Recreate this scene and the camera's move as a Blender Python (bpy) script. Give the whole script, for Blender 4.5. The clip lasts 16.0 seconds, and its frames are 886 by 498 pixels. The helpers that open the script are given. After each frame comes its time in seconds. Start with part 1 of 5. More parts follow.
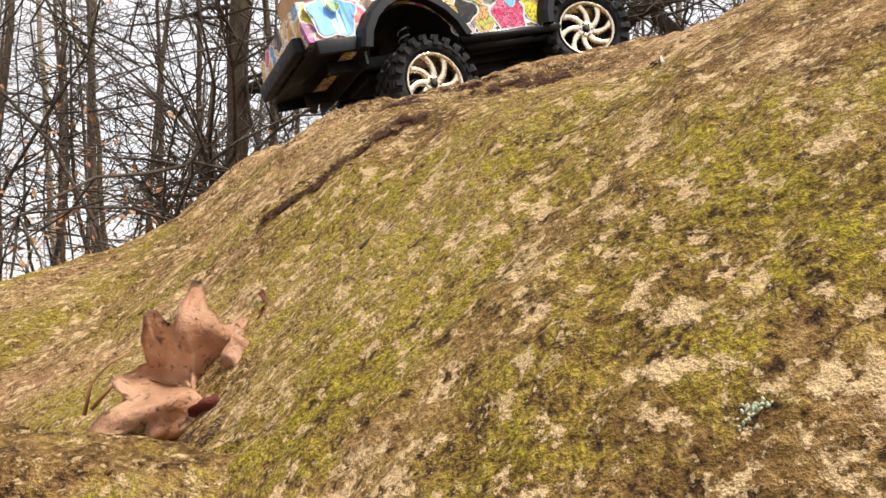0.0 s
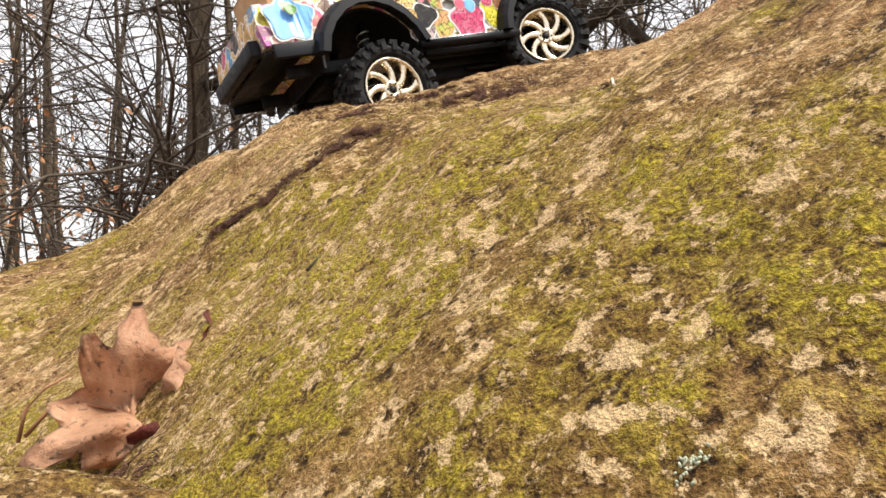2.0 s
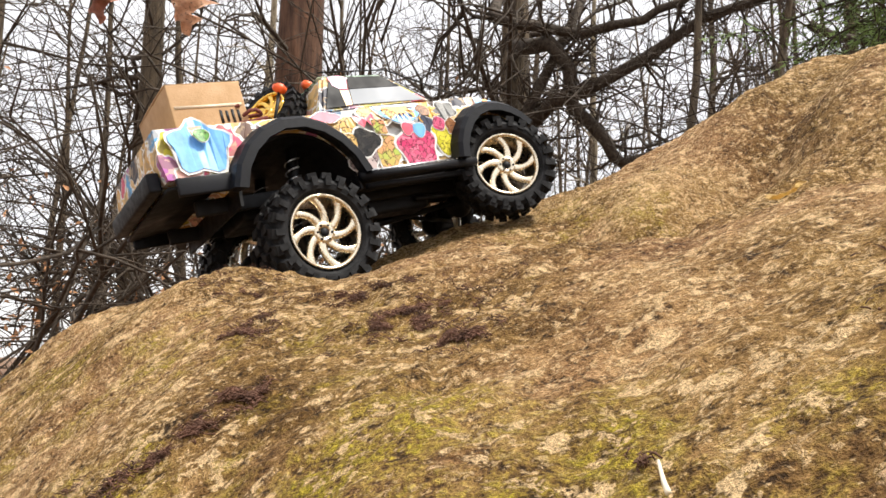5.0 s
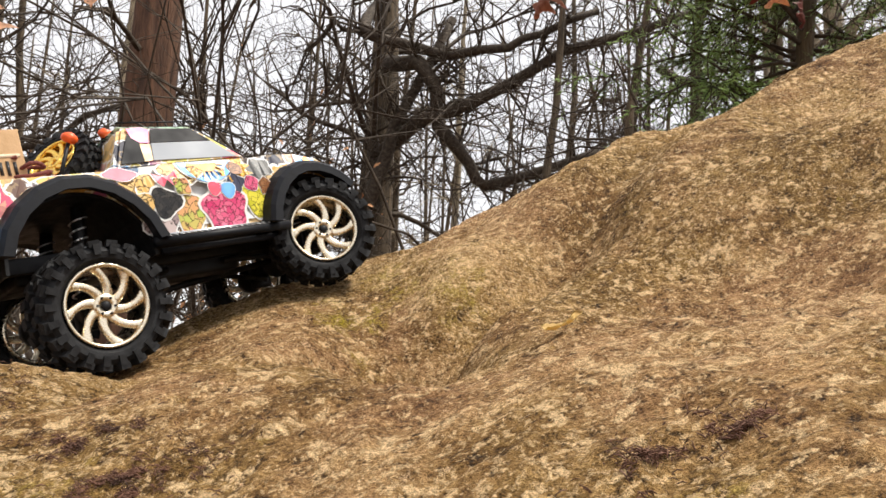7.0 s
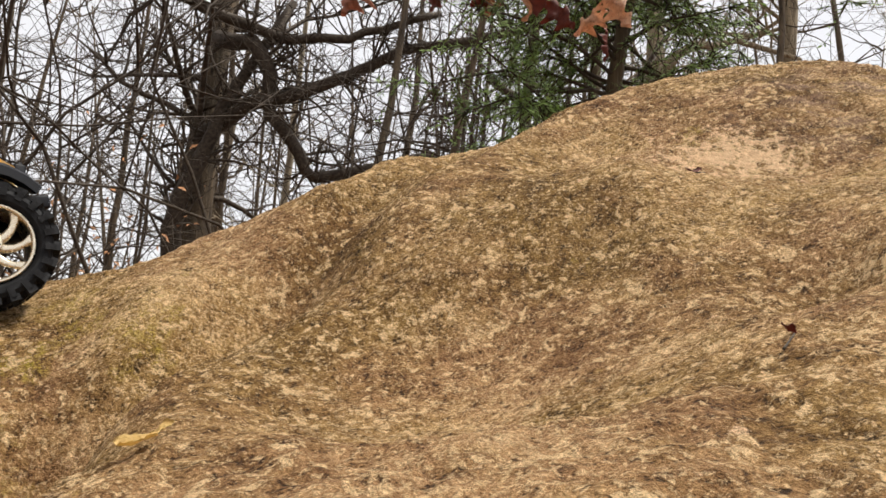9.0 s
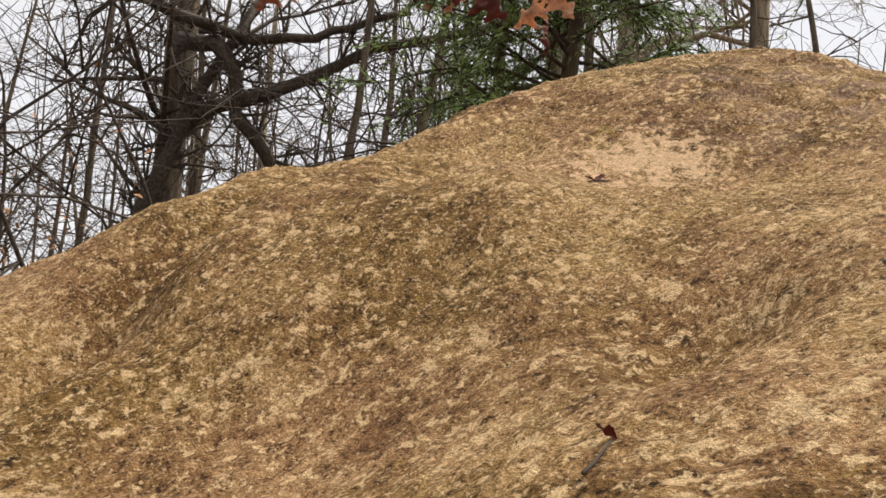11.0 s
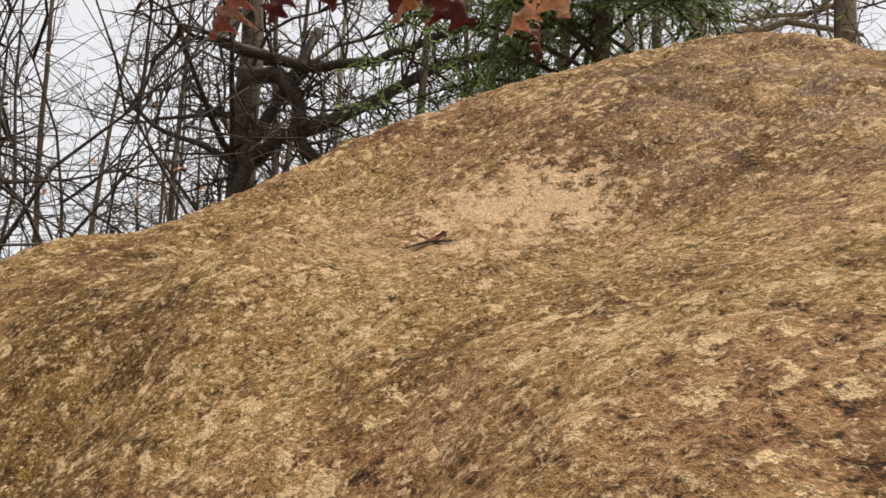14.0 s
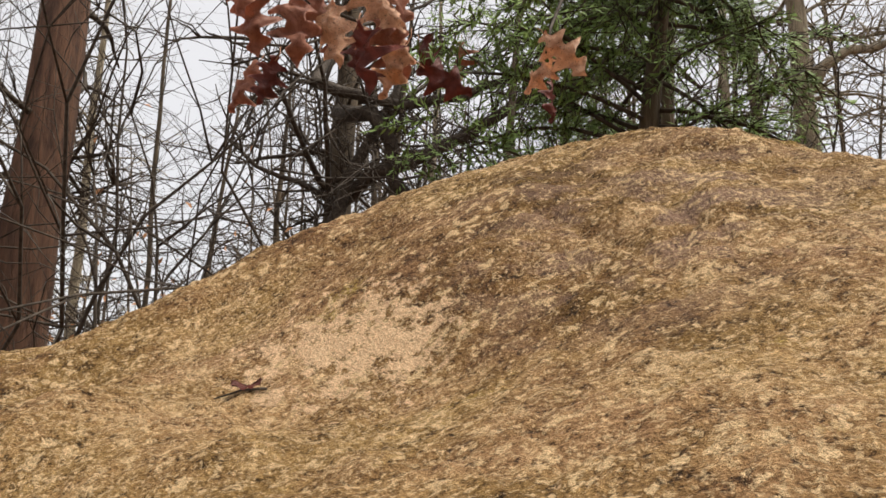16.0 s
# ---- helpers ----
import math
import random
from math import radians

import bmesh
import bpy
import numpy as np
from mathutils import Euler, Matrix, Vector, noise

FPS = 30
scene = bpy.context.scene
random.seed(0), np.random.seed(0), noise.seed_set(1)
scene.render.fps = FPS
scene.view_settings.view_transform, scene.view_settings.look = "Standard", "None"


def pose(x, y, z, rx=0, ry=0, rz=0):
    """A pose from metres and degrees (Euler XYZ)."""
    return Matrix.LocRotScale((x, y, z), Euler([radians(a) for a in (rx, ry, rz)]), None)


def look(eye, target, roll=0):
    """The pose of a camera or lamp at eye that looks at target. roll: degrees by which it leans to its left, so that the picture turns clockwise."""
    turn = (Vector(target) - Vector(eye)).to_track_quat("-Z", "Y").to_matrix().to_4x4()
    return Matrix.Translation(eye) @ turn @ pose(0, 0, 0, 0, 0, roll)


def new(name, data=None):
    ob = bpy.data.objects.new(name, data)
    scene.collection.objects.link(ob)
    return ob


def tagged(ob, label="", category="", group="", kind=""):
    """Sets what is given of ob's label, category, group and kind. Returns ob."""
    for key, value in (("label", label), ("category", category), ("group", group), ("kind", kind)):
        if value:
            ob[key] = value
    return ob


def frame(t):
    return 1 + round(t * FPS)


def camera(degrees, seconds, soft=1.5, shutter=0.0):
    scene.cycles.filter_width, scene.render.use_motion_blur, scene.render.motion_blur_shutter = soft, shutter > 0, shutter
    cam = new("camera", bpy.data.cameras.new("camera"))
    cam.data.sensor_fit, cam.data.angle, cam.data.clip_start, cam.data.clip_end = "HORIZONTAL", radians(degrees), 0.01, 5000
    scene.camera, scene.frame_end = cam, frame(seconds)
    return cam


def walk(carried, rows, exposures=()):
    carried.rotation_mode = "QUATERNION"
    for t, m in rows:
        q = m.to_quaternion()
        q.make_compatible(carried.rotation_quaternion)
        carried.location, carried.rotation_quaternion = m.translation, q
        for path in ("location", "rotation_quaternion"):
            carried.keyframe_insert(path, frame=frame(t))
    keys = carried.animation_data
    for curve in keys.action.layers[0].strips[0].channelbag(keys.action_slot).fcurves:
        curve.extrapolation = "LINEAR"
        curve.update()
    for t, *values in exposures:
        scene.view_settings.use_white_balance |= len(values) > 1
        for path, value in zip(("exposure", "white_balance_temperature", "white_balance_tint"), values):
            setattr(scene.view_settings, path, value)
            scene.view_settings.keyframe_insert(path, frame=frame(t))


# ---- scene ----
cam = camera(58.3, 16.0, soft=1.6)
METRES, EYE, TILT, LEAN, TURN = 1.4, 0.55, 3.0, 0.0, 0.0
ROWS = [
    (0.0, 0.0, 0.0, 0.0, 0.0, 0.0, -0.0),
    (0.5, 0.0091, 0.0054, -0.0003, -0.54, -0.25, -0.16),
    (1.0, 0.0145, 0.0028, 0.0006, -1.09, -0.31, -0.27),
    (1.5, 0.0108, 0.0004, 0.0014, -1.79, -0.29, -0.26),
    (2.0, 0.005, 0.0045, 0.0081, -2.62, -0.12, -0.22),
    (2.5, 0.0006, 0.0217, 0.0218, -3.37, 0.32, -0.28),
    (3.0, -0.0061, 0.0552, 0.0441, -3.71, 1.31, -0.6),
    (3.5, -0.0021, 0.094, 0.0624, -3.83, 2.69, -0.92),
    (6.0, 0.0403, 0.1394, 0.1091, -9.6, 5.91, -1.68),
    (6.5, 0.0526, 0.1463, 0.1271, -12.25, 6.13, -2.19),
    (7.0, 0.0681, 0.1449, 0.1474, -15.91, 6.22, -2.63),
    (7.5, 0.0893, 0.149, 0.1595, -19.93, 6.02, -3.21),
    (8.0, 0.1149, 0.154, 0.166, -23.49, 5.68, -4.08),
    (8.5, 0.1468, 0.164, 0.1815, -26.21, 5.83, -5.06),
    (9.0, 0.1815, 0.1882, 0.2011, -28.08, 6.53, -5.61),
    (11.5, 0.3558, 0.248, 0.2506, -28.85, 6.5, -4.14),
    (12.0, 0.3953, 0.2576, 0.2588, -27.45, 6.67, -3.8),
    (12.5, 0.4317, 0.2658, 0.2744, -25.65, 6.95, -3.66),
    (13.0, 0.4725, 0.2732, 0.2961, -24.03, 7.13, -3.36),
    (13.5, 0.5205, 0.2906, 0.3021, -22.78, 7.1, -2.85),
    (14.0, 0.5566, 0.3136, 0.318, -21.71, 7.12, -2.11),
    (14.5, 0.5934, 0.321, 0.3339, -20.36, 7.28, -1.39),
    (15.0, 0.6331, 0.3087, 0.3499, -18.35, 7.65, -1.3),
    (15.5, 0.6707, 0.2914, 0.3721, -15.83, 8.13, -1.83),
    (16.0, 0.7107, 0.2734, 0.3928, -13.62, 8.58, -2.68),
]
walk(cam, [(t, pose(0, 0, EYE, TILT, LEAN, TURN) @ pose(METRES * x, METRES * y, METRES * z, 90 + pitch, roll, yaw)) for t, x, y, z, yaw, pitch, roll in ROWS],
     exposures=((0.0, 1.05), (3.5, 1.12), (7.5, 0.84), (12.5, 0.64), (16.0, 0.60)))

# ---- light: an overcast day in late autumn ----
world = bpy.data.worlds.new("overcast_sky")
scene.world = world
world.use_nodes = True
wn, wl = world.node_tree.nodes, world.node_tree.links
sky = wn.new("ShaderNodeTexSky")
sky.sky_type, sky.sun_disc = "NISHITA", False
sky.sun_elevation, sky.sun_rotation = radians(66), radians(109)
cloud = wn.new("ShaderNodeMix")
cloud.data_type = "RGBA"
cloud.inputs[0].default_value = 0.82
cloud.inputs[7].default_value = (8.8, 8.6, 8.6, 1)
wl.new(sky.outputs[0], cloud.inputs[6])
wl.new(cloud.outputs[2], wn["Background"].inputs[0])
wn["Background"].inputs[1].default_value = 0.075
sun = new("sun", bpy.data.lights.new("sun", "SUN"))
sun.data.energy, sun.data.angle, sun.data.color = 3.0, radians(12), (1.0, 0.95, 0.86)
sun.matrix_world = look((0.85, -0.30, 2.0), (0, 0, 0))

# ---- materials ----
def material(name, rough=0.6, metal=0.0):
    m = bpy.data.materials.new(name)
    m.use_nodes = True
    b = m.node_tree.nodes["Principled BSDF"]
    b.inputs["Roughness"].default_value, b.inputs["Metallic"].default_value = rough, metal
    return m, m.node_tree.nodes, m.node_tree.links, b


def node(n, kind, **values):
    made = n.new(kind)
    for key, value in values.items():
        made.inputs[key.replace("_", " ")].default_value = value
    return made


def ramp(n, l, source, *stops):
    r = n.new("ShaderNodeValToRGB")
    while len(r.color_ramp.elements) < len(stops):
        r.color_ramp.elements.new(0.5)
    for e, (at, c) in zip(r.color_ramp.elements, stops):
        e.position, e.color = at, (*c, 1) if len(c) == 3 else c
    l.new(source, r.inputs[0])
    return r.outputs[0]


def grey(v):
    return (v, v, v)


def mixed(n, l, fac, a, b, how="MIX"):
    m = n.new("ShaderNodeMix")
    m.data_type, m.blend_type = "RGBA", how
    for slot, v in ((0, fac), (6, a), (7, b)):
        if isinstance(v, (int, float)):
            m.inputs[slot].default_value = v
        elif isinstance(v, tuple):
            m.inputs[slot].default_value = (*v, 1)
        else:
            l.new(v, m.inputs[slot])
    return m.outputs[2]


def noise_at(n, l, scale, detail=4.0, rough=0.55, where=None, stretch=None):
    c = where or n.new("ShaderNodeTexCoord").outputs["Object"]
    if stretch:
        mp = n.new("ShaderNodeMapping")
        mp.inputs["Scale"].default_value = stretch
        l.new(c, mp.inputs[0])
        c = mp.outputs[0]
    t = node(n, "ShaderNodeTexNoise", Scale=scale, Detail=detail, Roughness=rough)
    l.new(c, t.inputs["Vector"])
    return t.outputs["Fac"]


def bumped(n, l, b, height, distance, strength=1.0):
    u = node(n, "ShaderNodeBump", Strength=strength, Distance=distance)
    l.new(height, u.inputs["Height"])
    l.new(u.outputs[0], b.inputs["Normal"])


def plain(name, colour, rough=0.6, metal=0.0, vary=0.25, scale=60.0, bump=0.0, shine=0.5):
    """One colour with a cloudy variation and, if asked, a fine relief."""
    m, n, l, b = material(name, rough, metal)
    b.inputs["Specular IOR Level"].default_value = shine
    f = noise_at(n, l, scale)
    lo, hi = tuple(c * (1 - vary) for c in colour), tuple(min(1, c * (1 + vary)) for c in colour)
    l.new(ramp(n, l, f, (0.3, lo), (0.7, hi)), b.inputs["Base Color"])
    l.new(ramp(n, l, f, (0.3, grey(min(1, rough * 1.2))), (0.7, grey(rough * 0.8))), b.inputs["Roughness"])
    if bump:
        bumped(n, l, b, noise_at(n, l, scale * 6), bump)
    return m


def rock_material(name="weathered_rock", mossy=0.0):
    """Flaking tan rock: a grainy brown ground, crisp pale flakes, pits with painted-in shade, lichen and moss."""
    m, n, l, b = material(name, 0.93)
    b.inputs["Specular IOR Level"].default_value = 0.2
    co = n.new("ShaderNodeTexCoord").outputs["Object"]
    other = n_shift(n, l, co)
    broad = noise_at(n, l, 5.0, 4, 0.6, co)
    patch = noise_at(n, l, 22.0, 5, 0.62, other)
    mid = noise_at(n, l, 85.0, 6, 0.70, co)
    fine = noise_at(n, l, 360.0, 4, 0.70, co)
    grit = noise_at(n, l, 900.0, 2, 0.6, other)

    def zone(x, y, z, inner, outer):
        d = n.new("ShaderNodeVectorMath")
        d.operation = "DISTANCE"
        l.new(co, d.inputs[0])
        d.inputs[1].default_value = (x, y, z)
        return ramp(n, l, d.outputs["Value"], (inner, grey(1)), (outer, grey(0)))

    def times(p, q):
        return mixed(n, l, 1.0, p, q, "MULTIPLY")

    def plus(p, k, q):
        s = n.new("ShaderNodeMath")
        s.operation = "MULTIPLY_ADD"
        l.new(p, s.inputs[0])
        s.inputs[1].default_value = k
        if isinstance(q, float):
            s.inputs[2].default_value = q
        else:
            l.new(q, s.inputs[2])
        return s.outputs[0]

    def flecks(scale, where, crowd, lo, hi, detail=5.0, rough=0.62):
        """Crisp-edged flakes that crowd together where the crowd value is high."""
        return ramp(n, l, plus(crowd, 0.32, plus(noise_at(n, l, scale, detail, rough, where), 1.0, -0.16)), (lo, grey(0)), (hi, grey(1)))

    # the ground colour, from dark brown to tan, rosier in broad patches
    tone = plus(fine, 0.85, plus(mid, 0.95, plus(patch, 0.55, plus(broad, 0.55, -0.945))))
    brown = ramp(n, l, tone, (0.26, (0.085, 0.045, 0.014)), (0.40, (0.170, 0.101, 0.032)), (0.52, (0.285, 0.181, 0.070)), (0.66, (0.45, 0.305, 0.135)), (0.80, (0.66, 0.48, 0.25)))
    rosy = ramp(n, l, tone, (0.26, (0.120, 0.060, 0.027)), (0.40, (0.235, 0.131, 0.064)), (0.52, (0.375, 0.228, 0.120)), (0.66, (0.55, 0.36, 0.205)), (0.80, (0.74, 0.54, 0.34)))
    base = mixed(n, l, ramp(n, l, noise_at(n, l, 4.5, 5, 0.62, co), (0.44, grey(0)), (0.60, grey(0.9))), brown, rosy)
    # a dark brown felt of dry moss in broad patches
    felt = plus(zone(1.19, 0.97, 1.22, 0.03, 0.16), 0.16, plus(zone(0.62, 1.09, 0.98, 0.04, 0.24), 0.10, noise_at(n, l, 7.0, 6, 0.66, other)))
    felt = ramp(n, l, felt, (0.52, grey(0)), (0.64, grey(0.8)))
    base = mixed(n, l, felt, base, times(base, (0.56, 0.52, 0.36)))
    # grey-mauve bare streaks near the top
    mauve = times(zone(1.32, 0.94, 1.28, 0.05, 0.24), ramp(n, l, noise_at(n, l, 13.0, 5, 0.6, co, (1.0, 1.0, 2.6)), (0.47, grey(0)), (0.56, grey(0.85))))
    base = mixed(n, l, mauve, base, mixed(n, l, fine, (0.13, 0.078, 0.066), (0.46, 0.32, 0.26)))
    # pits between the flakes, their shade put into the colour where the relief dips
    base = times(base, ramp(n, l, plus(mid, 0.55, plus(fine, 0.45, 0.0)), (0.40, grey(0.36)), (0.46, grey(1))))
    # pale flakes of three sizes, and a crust in the saddle
    pale = mixed(n, l, fine, (0.64, 0.46, 0.25), (0.98, 0.80, 0.54))
    large = flecks(34.0, other, patch, 0.620, 0.645, 7.0, 0.74)
    medium = flecks(95.0, co, patch, 0.560, 0.590, 6.0, 0.68)
    small = flecks(240.0, other, broad, 0.555, 0.600, 4.0, 0.68)
    crust = plus(zone(1.055, 1.01, 1.168, 0.0, 0.15), 0.19, plus(zone(1.12, 0.965, 1.165, 0.0, 0.11), 0.10, noise_at(n, l, 46.0, 8, 0.74, co)))
    crust = ramp(n, l, crust, (0.635, grey(0)), (0.675, grey(0.9)))
    base = mixed(n, l, times(small, grey(0.62)), base, pale)
    base = mixed(n, l, times(medium, grey(0.85)), base, pale)
    base = mixed(n, l, times(large, grey(0.75)), base, pale)
    base = mixed(n, l, crust, base, mixed(n, l, mid, (0.70, 0.48, 0.30), (0.98, 0.78, 0.56)))
    # moss on the low shoulder, thin elsewhere
    sep = n.new("ShaderNodeSeparateXYZ")
    l.new(co, sep.inputs[0])
    low = n.new("ShaderNodeMapRange")
    low.inputs[1].default_value, low.inputs[2].default_value, low.inputs[3].default_value, low.inputs[4].default_value = 0.76, 0.61, -0.17 + mossy, 0.030 + mossy
    l.new(sep.outputs[2], low.inputs[0])
    amount = plus(zone(0.30, 1.12, 0.85, 0.03, 0.20), 0.17, plus(zone(0.02, 0.40, 0.60, 0.03, 0.16), 0.09, plus(low.outputs[0], 1.0, noise_at(n, l, 11.0, 8, 0.72, co))))
    moss = ramp(n, l, amount, (0.45, grey(0)), (0.60, grey(0.92)))
    moss = times(moss, ramp(n, l, plus(medium, -0.16, plus(mid, 1.0, plus(fine, 0.8, -0.42))), (0.36, grey(0.05)), (0.56, grey(1))))
    mosscol = ramp(n, l, plus(grit, 0.35, plus(fine, 0.75, -0.05)), (0.34, (0.070, 0.060, 0.003)), (0.50, (0.28, 0.245, 0.013)), (0.66, (0.58, 0.50, 0.055)))
    base = mixed(n, l, moss, base, mosscol)
    base = times(base, ramp(n, l, grit, (0.32, grey(0.72)), (0.60, grey(1.1))))
    base = times(base, (1.075, 0.968, 0.825))
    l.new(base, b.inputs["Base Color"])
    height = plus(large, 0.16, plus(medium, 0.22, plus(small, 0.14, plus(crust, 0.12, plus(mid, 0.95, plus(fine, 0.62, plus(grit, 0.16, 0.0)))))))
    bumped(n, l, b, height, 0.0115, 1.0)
    return m


def n_shift(n, l, where):
    v = n.new("ShaderNodeVectorMath")
    v.inputs[1].default_value = (7.3, 2.1, 4.4)
    l.new(where, v.inputs[0])
    return v.outputs[0]


def noise_colour(n, l, scale, where):
    t = node(n, "ShaderNodeTexNoise", Scale=scale, Detail=3.0)
    l.new(where, t.inputs["Vector"])
    return t.outputs["Color"]


def bark(name, dark, light):
    m, n, l, b = material(name, 0.95)
    f = noise_at(n, l, 22.0, 6, 0.65, None, (1, 1, 0.14))
    g = noise_at(n, l, 3.0, 3)
    c = ramp(n, l, f, (0.35, dark), (0.62, light))
    l.new(mixed(n, l, ramp(n, l, g, (0.35, grey(0)), (0.7, grey(0.5))), c, tuple(x * 0.55 for x in light)), b.inputs["Base Color"])
    bumped(n, l, b, f, 0.03)
    return m


ROCK = rock_material()
STONE = rock_material("lichen_stone", -0.05)
LITTER = plain("leaf_litter", (0.15, 0.082, 0.042), 0.95, 0, 0.75, 38, 0.01)
BARK_RED = bark("reddish_bark", (0.045, 0.021, 0.012), (0.17, 0.085, 0.048))
BARK_GREY = bark("grey_brown_bark", (0.030, 0.021, 0.013), (0.145, 0.105, 0.063))
BARK_PALE = bark("pale_bark", (0.13, 0.10, 0.06), (0.42, 0.35, 0.24))
TWIG = plain("twig_bark", (0.050, 0.035, 0.022), 0.9, 0, 0.5, 30)

# ---- the boulder and the ground ----
GROUND_Z = 0.34
# broad swells and hollows of the boulder: centre, two half-widths, turn, height
SWELLS = [
    (0.494, 1.432, 0.322, 0.555, -0.759, -0.1407),
    (0.920, 1.118, 0.060, 0.169, -1.403, -0.0597),
    (-0.072, 0.324, 0.194, 0.679, 0.173, -0.1178),
    (0.651, 1.133, 0.129, 0.226, 0.640, 0.0715),
    (0.673, 0.911, 0.550, 0.193, 0.392, 0.0912),
    (0.195, 0.258, 0.162, 0.123, -0.229, 0.0831),
    (0.594, 0.827, 0.220, 0.182, 0.272, -0.2531),
    (-0.080, 0.899, 0.076, 0.213, 0.800, 0.0361),
    (0.685, 0.763, 0.362, 0.673, -0.988, 0.0870),
    (-0.142, 1.365, 0.708, 0.069, 0.506, -0.6637),
    (-0.099, 0.715, 0.291, 0.102, -1.332, 0.1101),
    (0.255, 0.900, 0.127, 0.044, 1.477, -0.1449),
    (1.019, 0.916, 0.165, 0.134, -0.426, -0.1559),
    (1.440, 1.045, 0.035, 0.114, 0.494, 0.0275),
    (0.382, 1.019, 0.353, 0.035, 0.492, -0.0699),
]
# smaller humps, dents and ledges on them
HUMPS = [
    (0.948, 0.878, 0.067, 0.108, 1.047, 0.0588),
    (0.815, 0.664, 0.053, 0.044, 0.876, -0.0547),
    (1.492, 0.975, 0.081, 0.035, -0.080, -0.0102),
    (-0.256, 1.035, 0.035, 0.064, -0.054, 0.0203),
    (-0.132, 0.708, 0.053, 0.035, -0.038, -0.0119),
    (0.720, 0.956, 0.099, 0.035, -0.142, 0.0131),
    (0.553, 1.270, 0.125, 0.035, -0.249, -0.0043),
    (1.094, 1.249, 0.035, 0.092, 0.138, -0.0076),
    (0.832, 0.927, 0.035, 0.112, -0.395, 0.0204),
    (0.504, 1.087, 0.035, 0.148, 0.488, -0.0234),
    (0.547, 1.264, 0.084, 0.035, 0.101, -0.0050),
    (0.752, 0.915, 0.059, 0.067, -0.046, -0.0057),
    (0.716, 1.242, 0.035, 0.035, 0.055, 0.0096),
    (0.036, 0.433, 0.035, 0.052, 0.023, 0.0173),
    (0.498, 1.257, 0.061, 0.035, 0.155, -0.0044),
    (0.783, 0.959, 0.070, 0.065, -0.016, 0.0013),
    (0.839, 1.285, 0.097, 0.035, -0.240, 0.0038),
    (1.396, 1.013, 0.069, 0.077, 0.005, -0.0013),
]


def lattice(ix, iy, seed):
    k = (ix.astype(np.int64) * 374761393 + iy.astype(np.int64) * 668265263 + seed * 974634777) & 0x7FFFFFFF
    k = ((k ^ (k >> 13)) * 1274126177) & 0x7FFFFFFF
    return ((k ^ (k >> 16)) & 0xFFFF) / 65535.0


def ripple(x, y, size, seed):
    """Smooth noise from -1 to 1 with cells of that size."""
    u, v = x / size, y / size
    iu, iv = np.floor(u), np.floor(v)
    fu, fv = u - iu, v - iv
    fu, fv = fu * fu * (3 - 2 * fu), fv * fv * (3 - 2 * fv)
    a, b = lattice(iu, iv, seed), lattice(iu + 1, iv, seed)
    c, d = lattice(iu, iv + 1, seed), lattice(iu + 1, iv + 1, seed)
    return 2 * ((a * (1 - fu) + b * fu) * (1 - fv) + (c * (1 - fu) + d * fu) * fv) - 1


def flakes(x, y, size, seed):
    """Rounded crumbs of uneven height, one to a cell."""
    u, v = x / size, y / size
    iu, iv = np.floor(u), np.floor(v)
    top = np.zeros_like(u)
    for du in (-1, 0, 1):
        for dv in (-1, 0, 1):
            a, b = iu + du, iv + dv
            px, py = a + lattice(a, b, seed), b + lattice(a, b, seed + 40)
            tall = lattice(a, b, seed + 80) ** 2
            d = ((u - px) ** 2 + (v - py) ** 2) / (0.25 + 0.5 * lattice(a, b, seed + 120))
            top = np.maximum(top, tall * np.clip(1.15 * (1 - d), 0, 0.8))
    return top


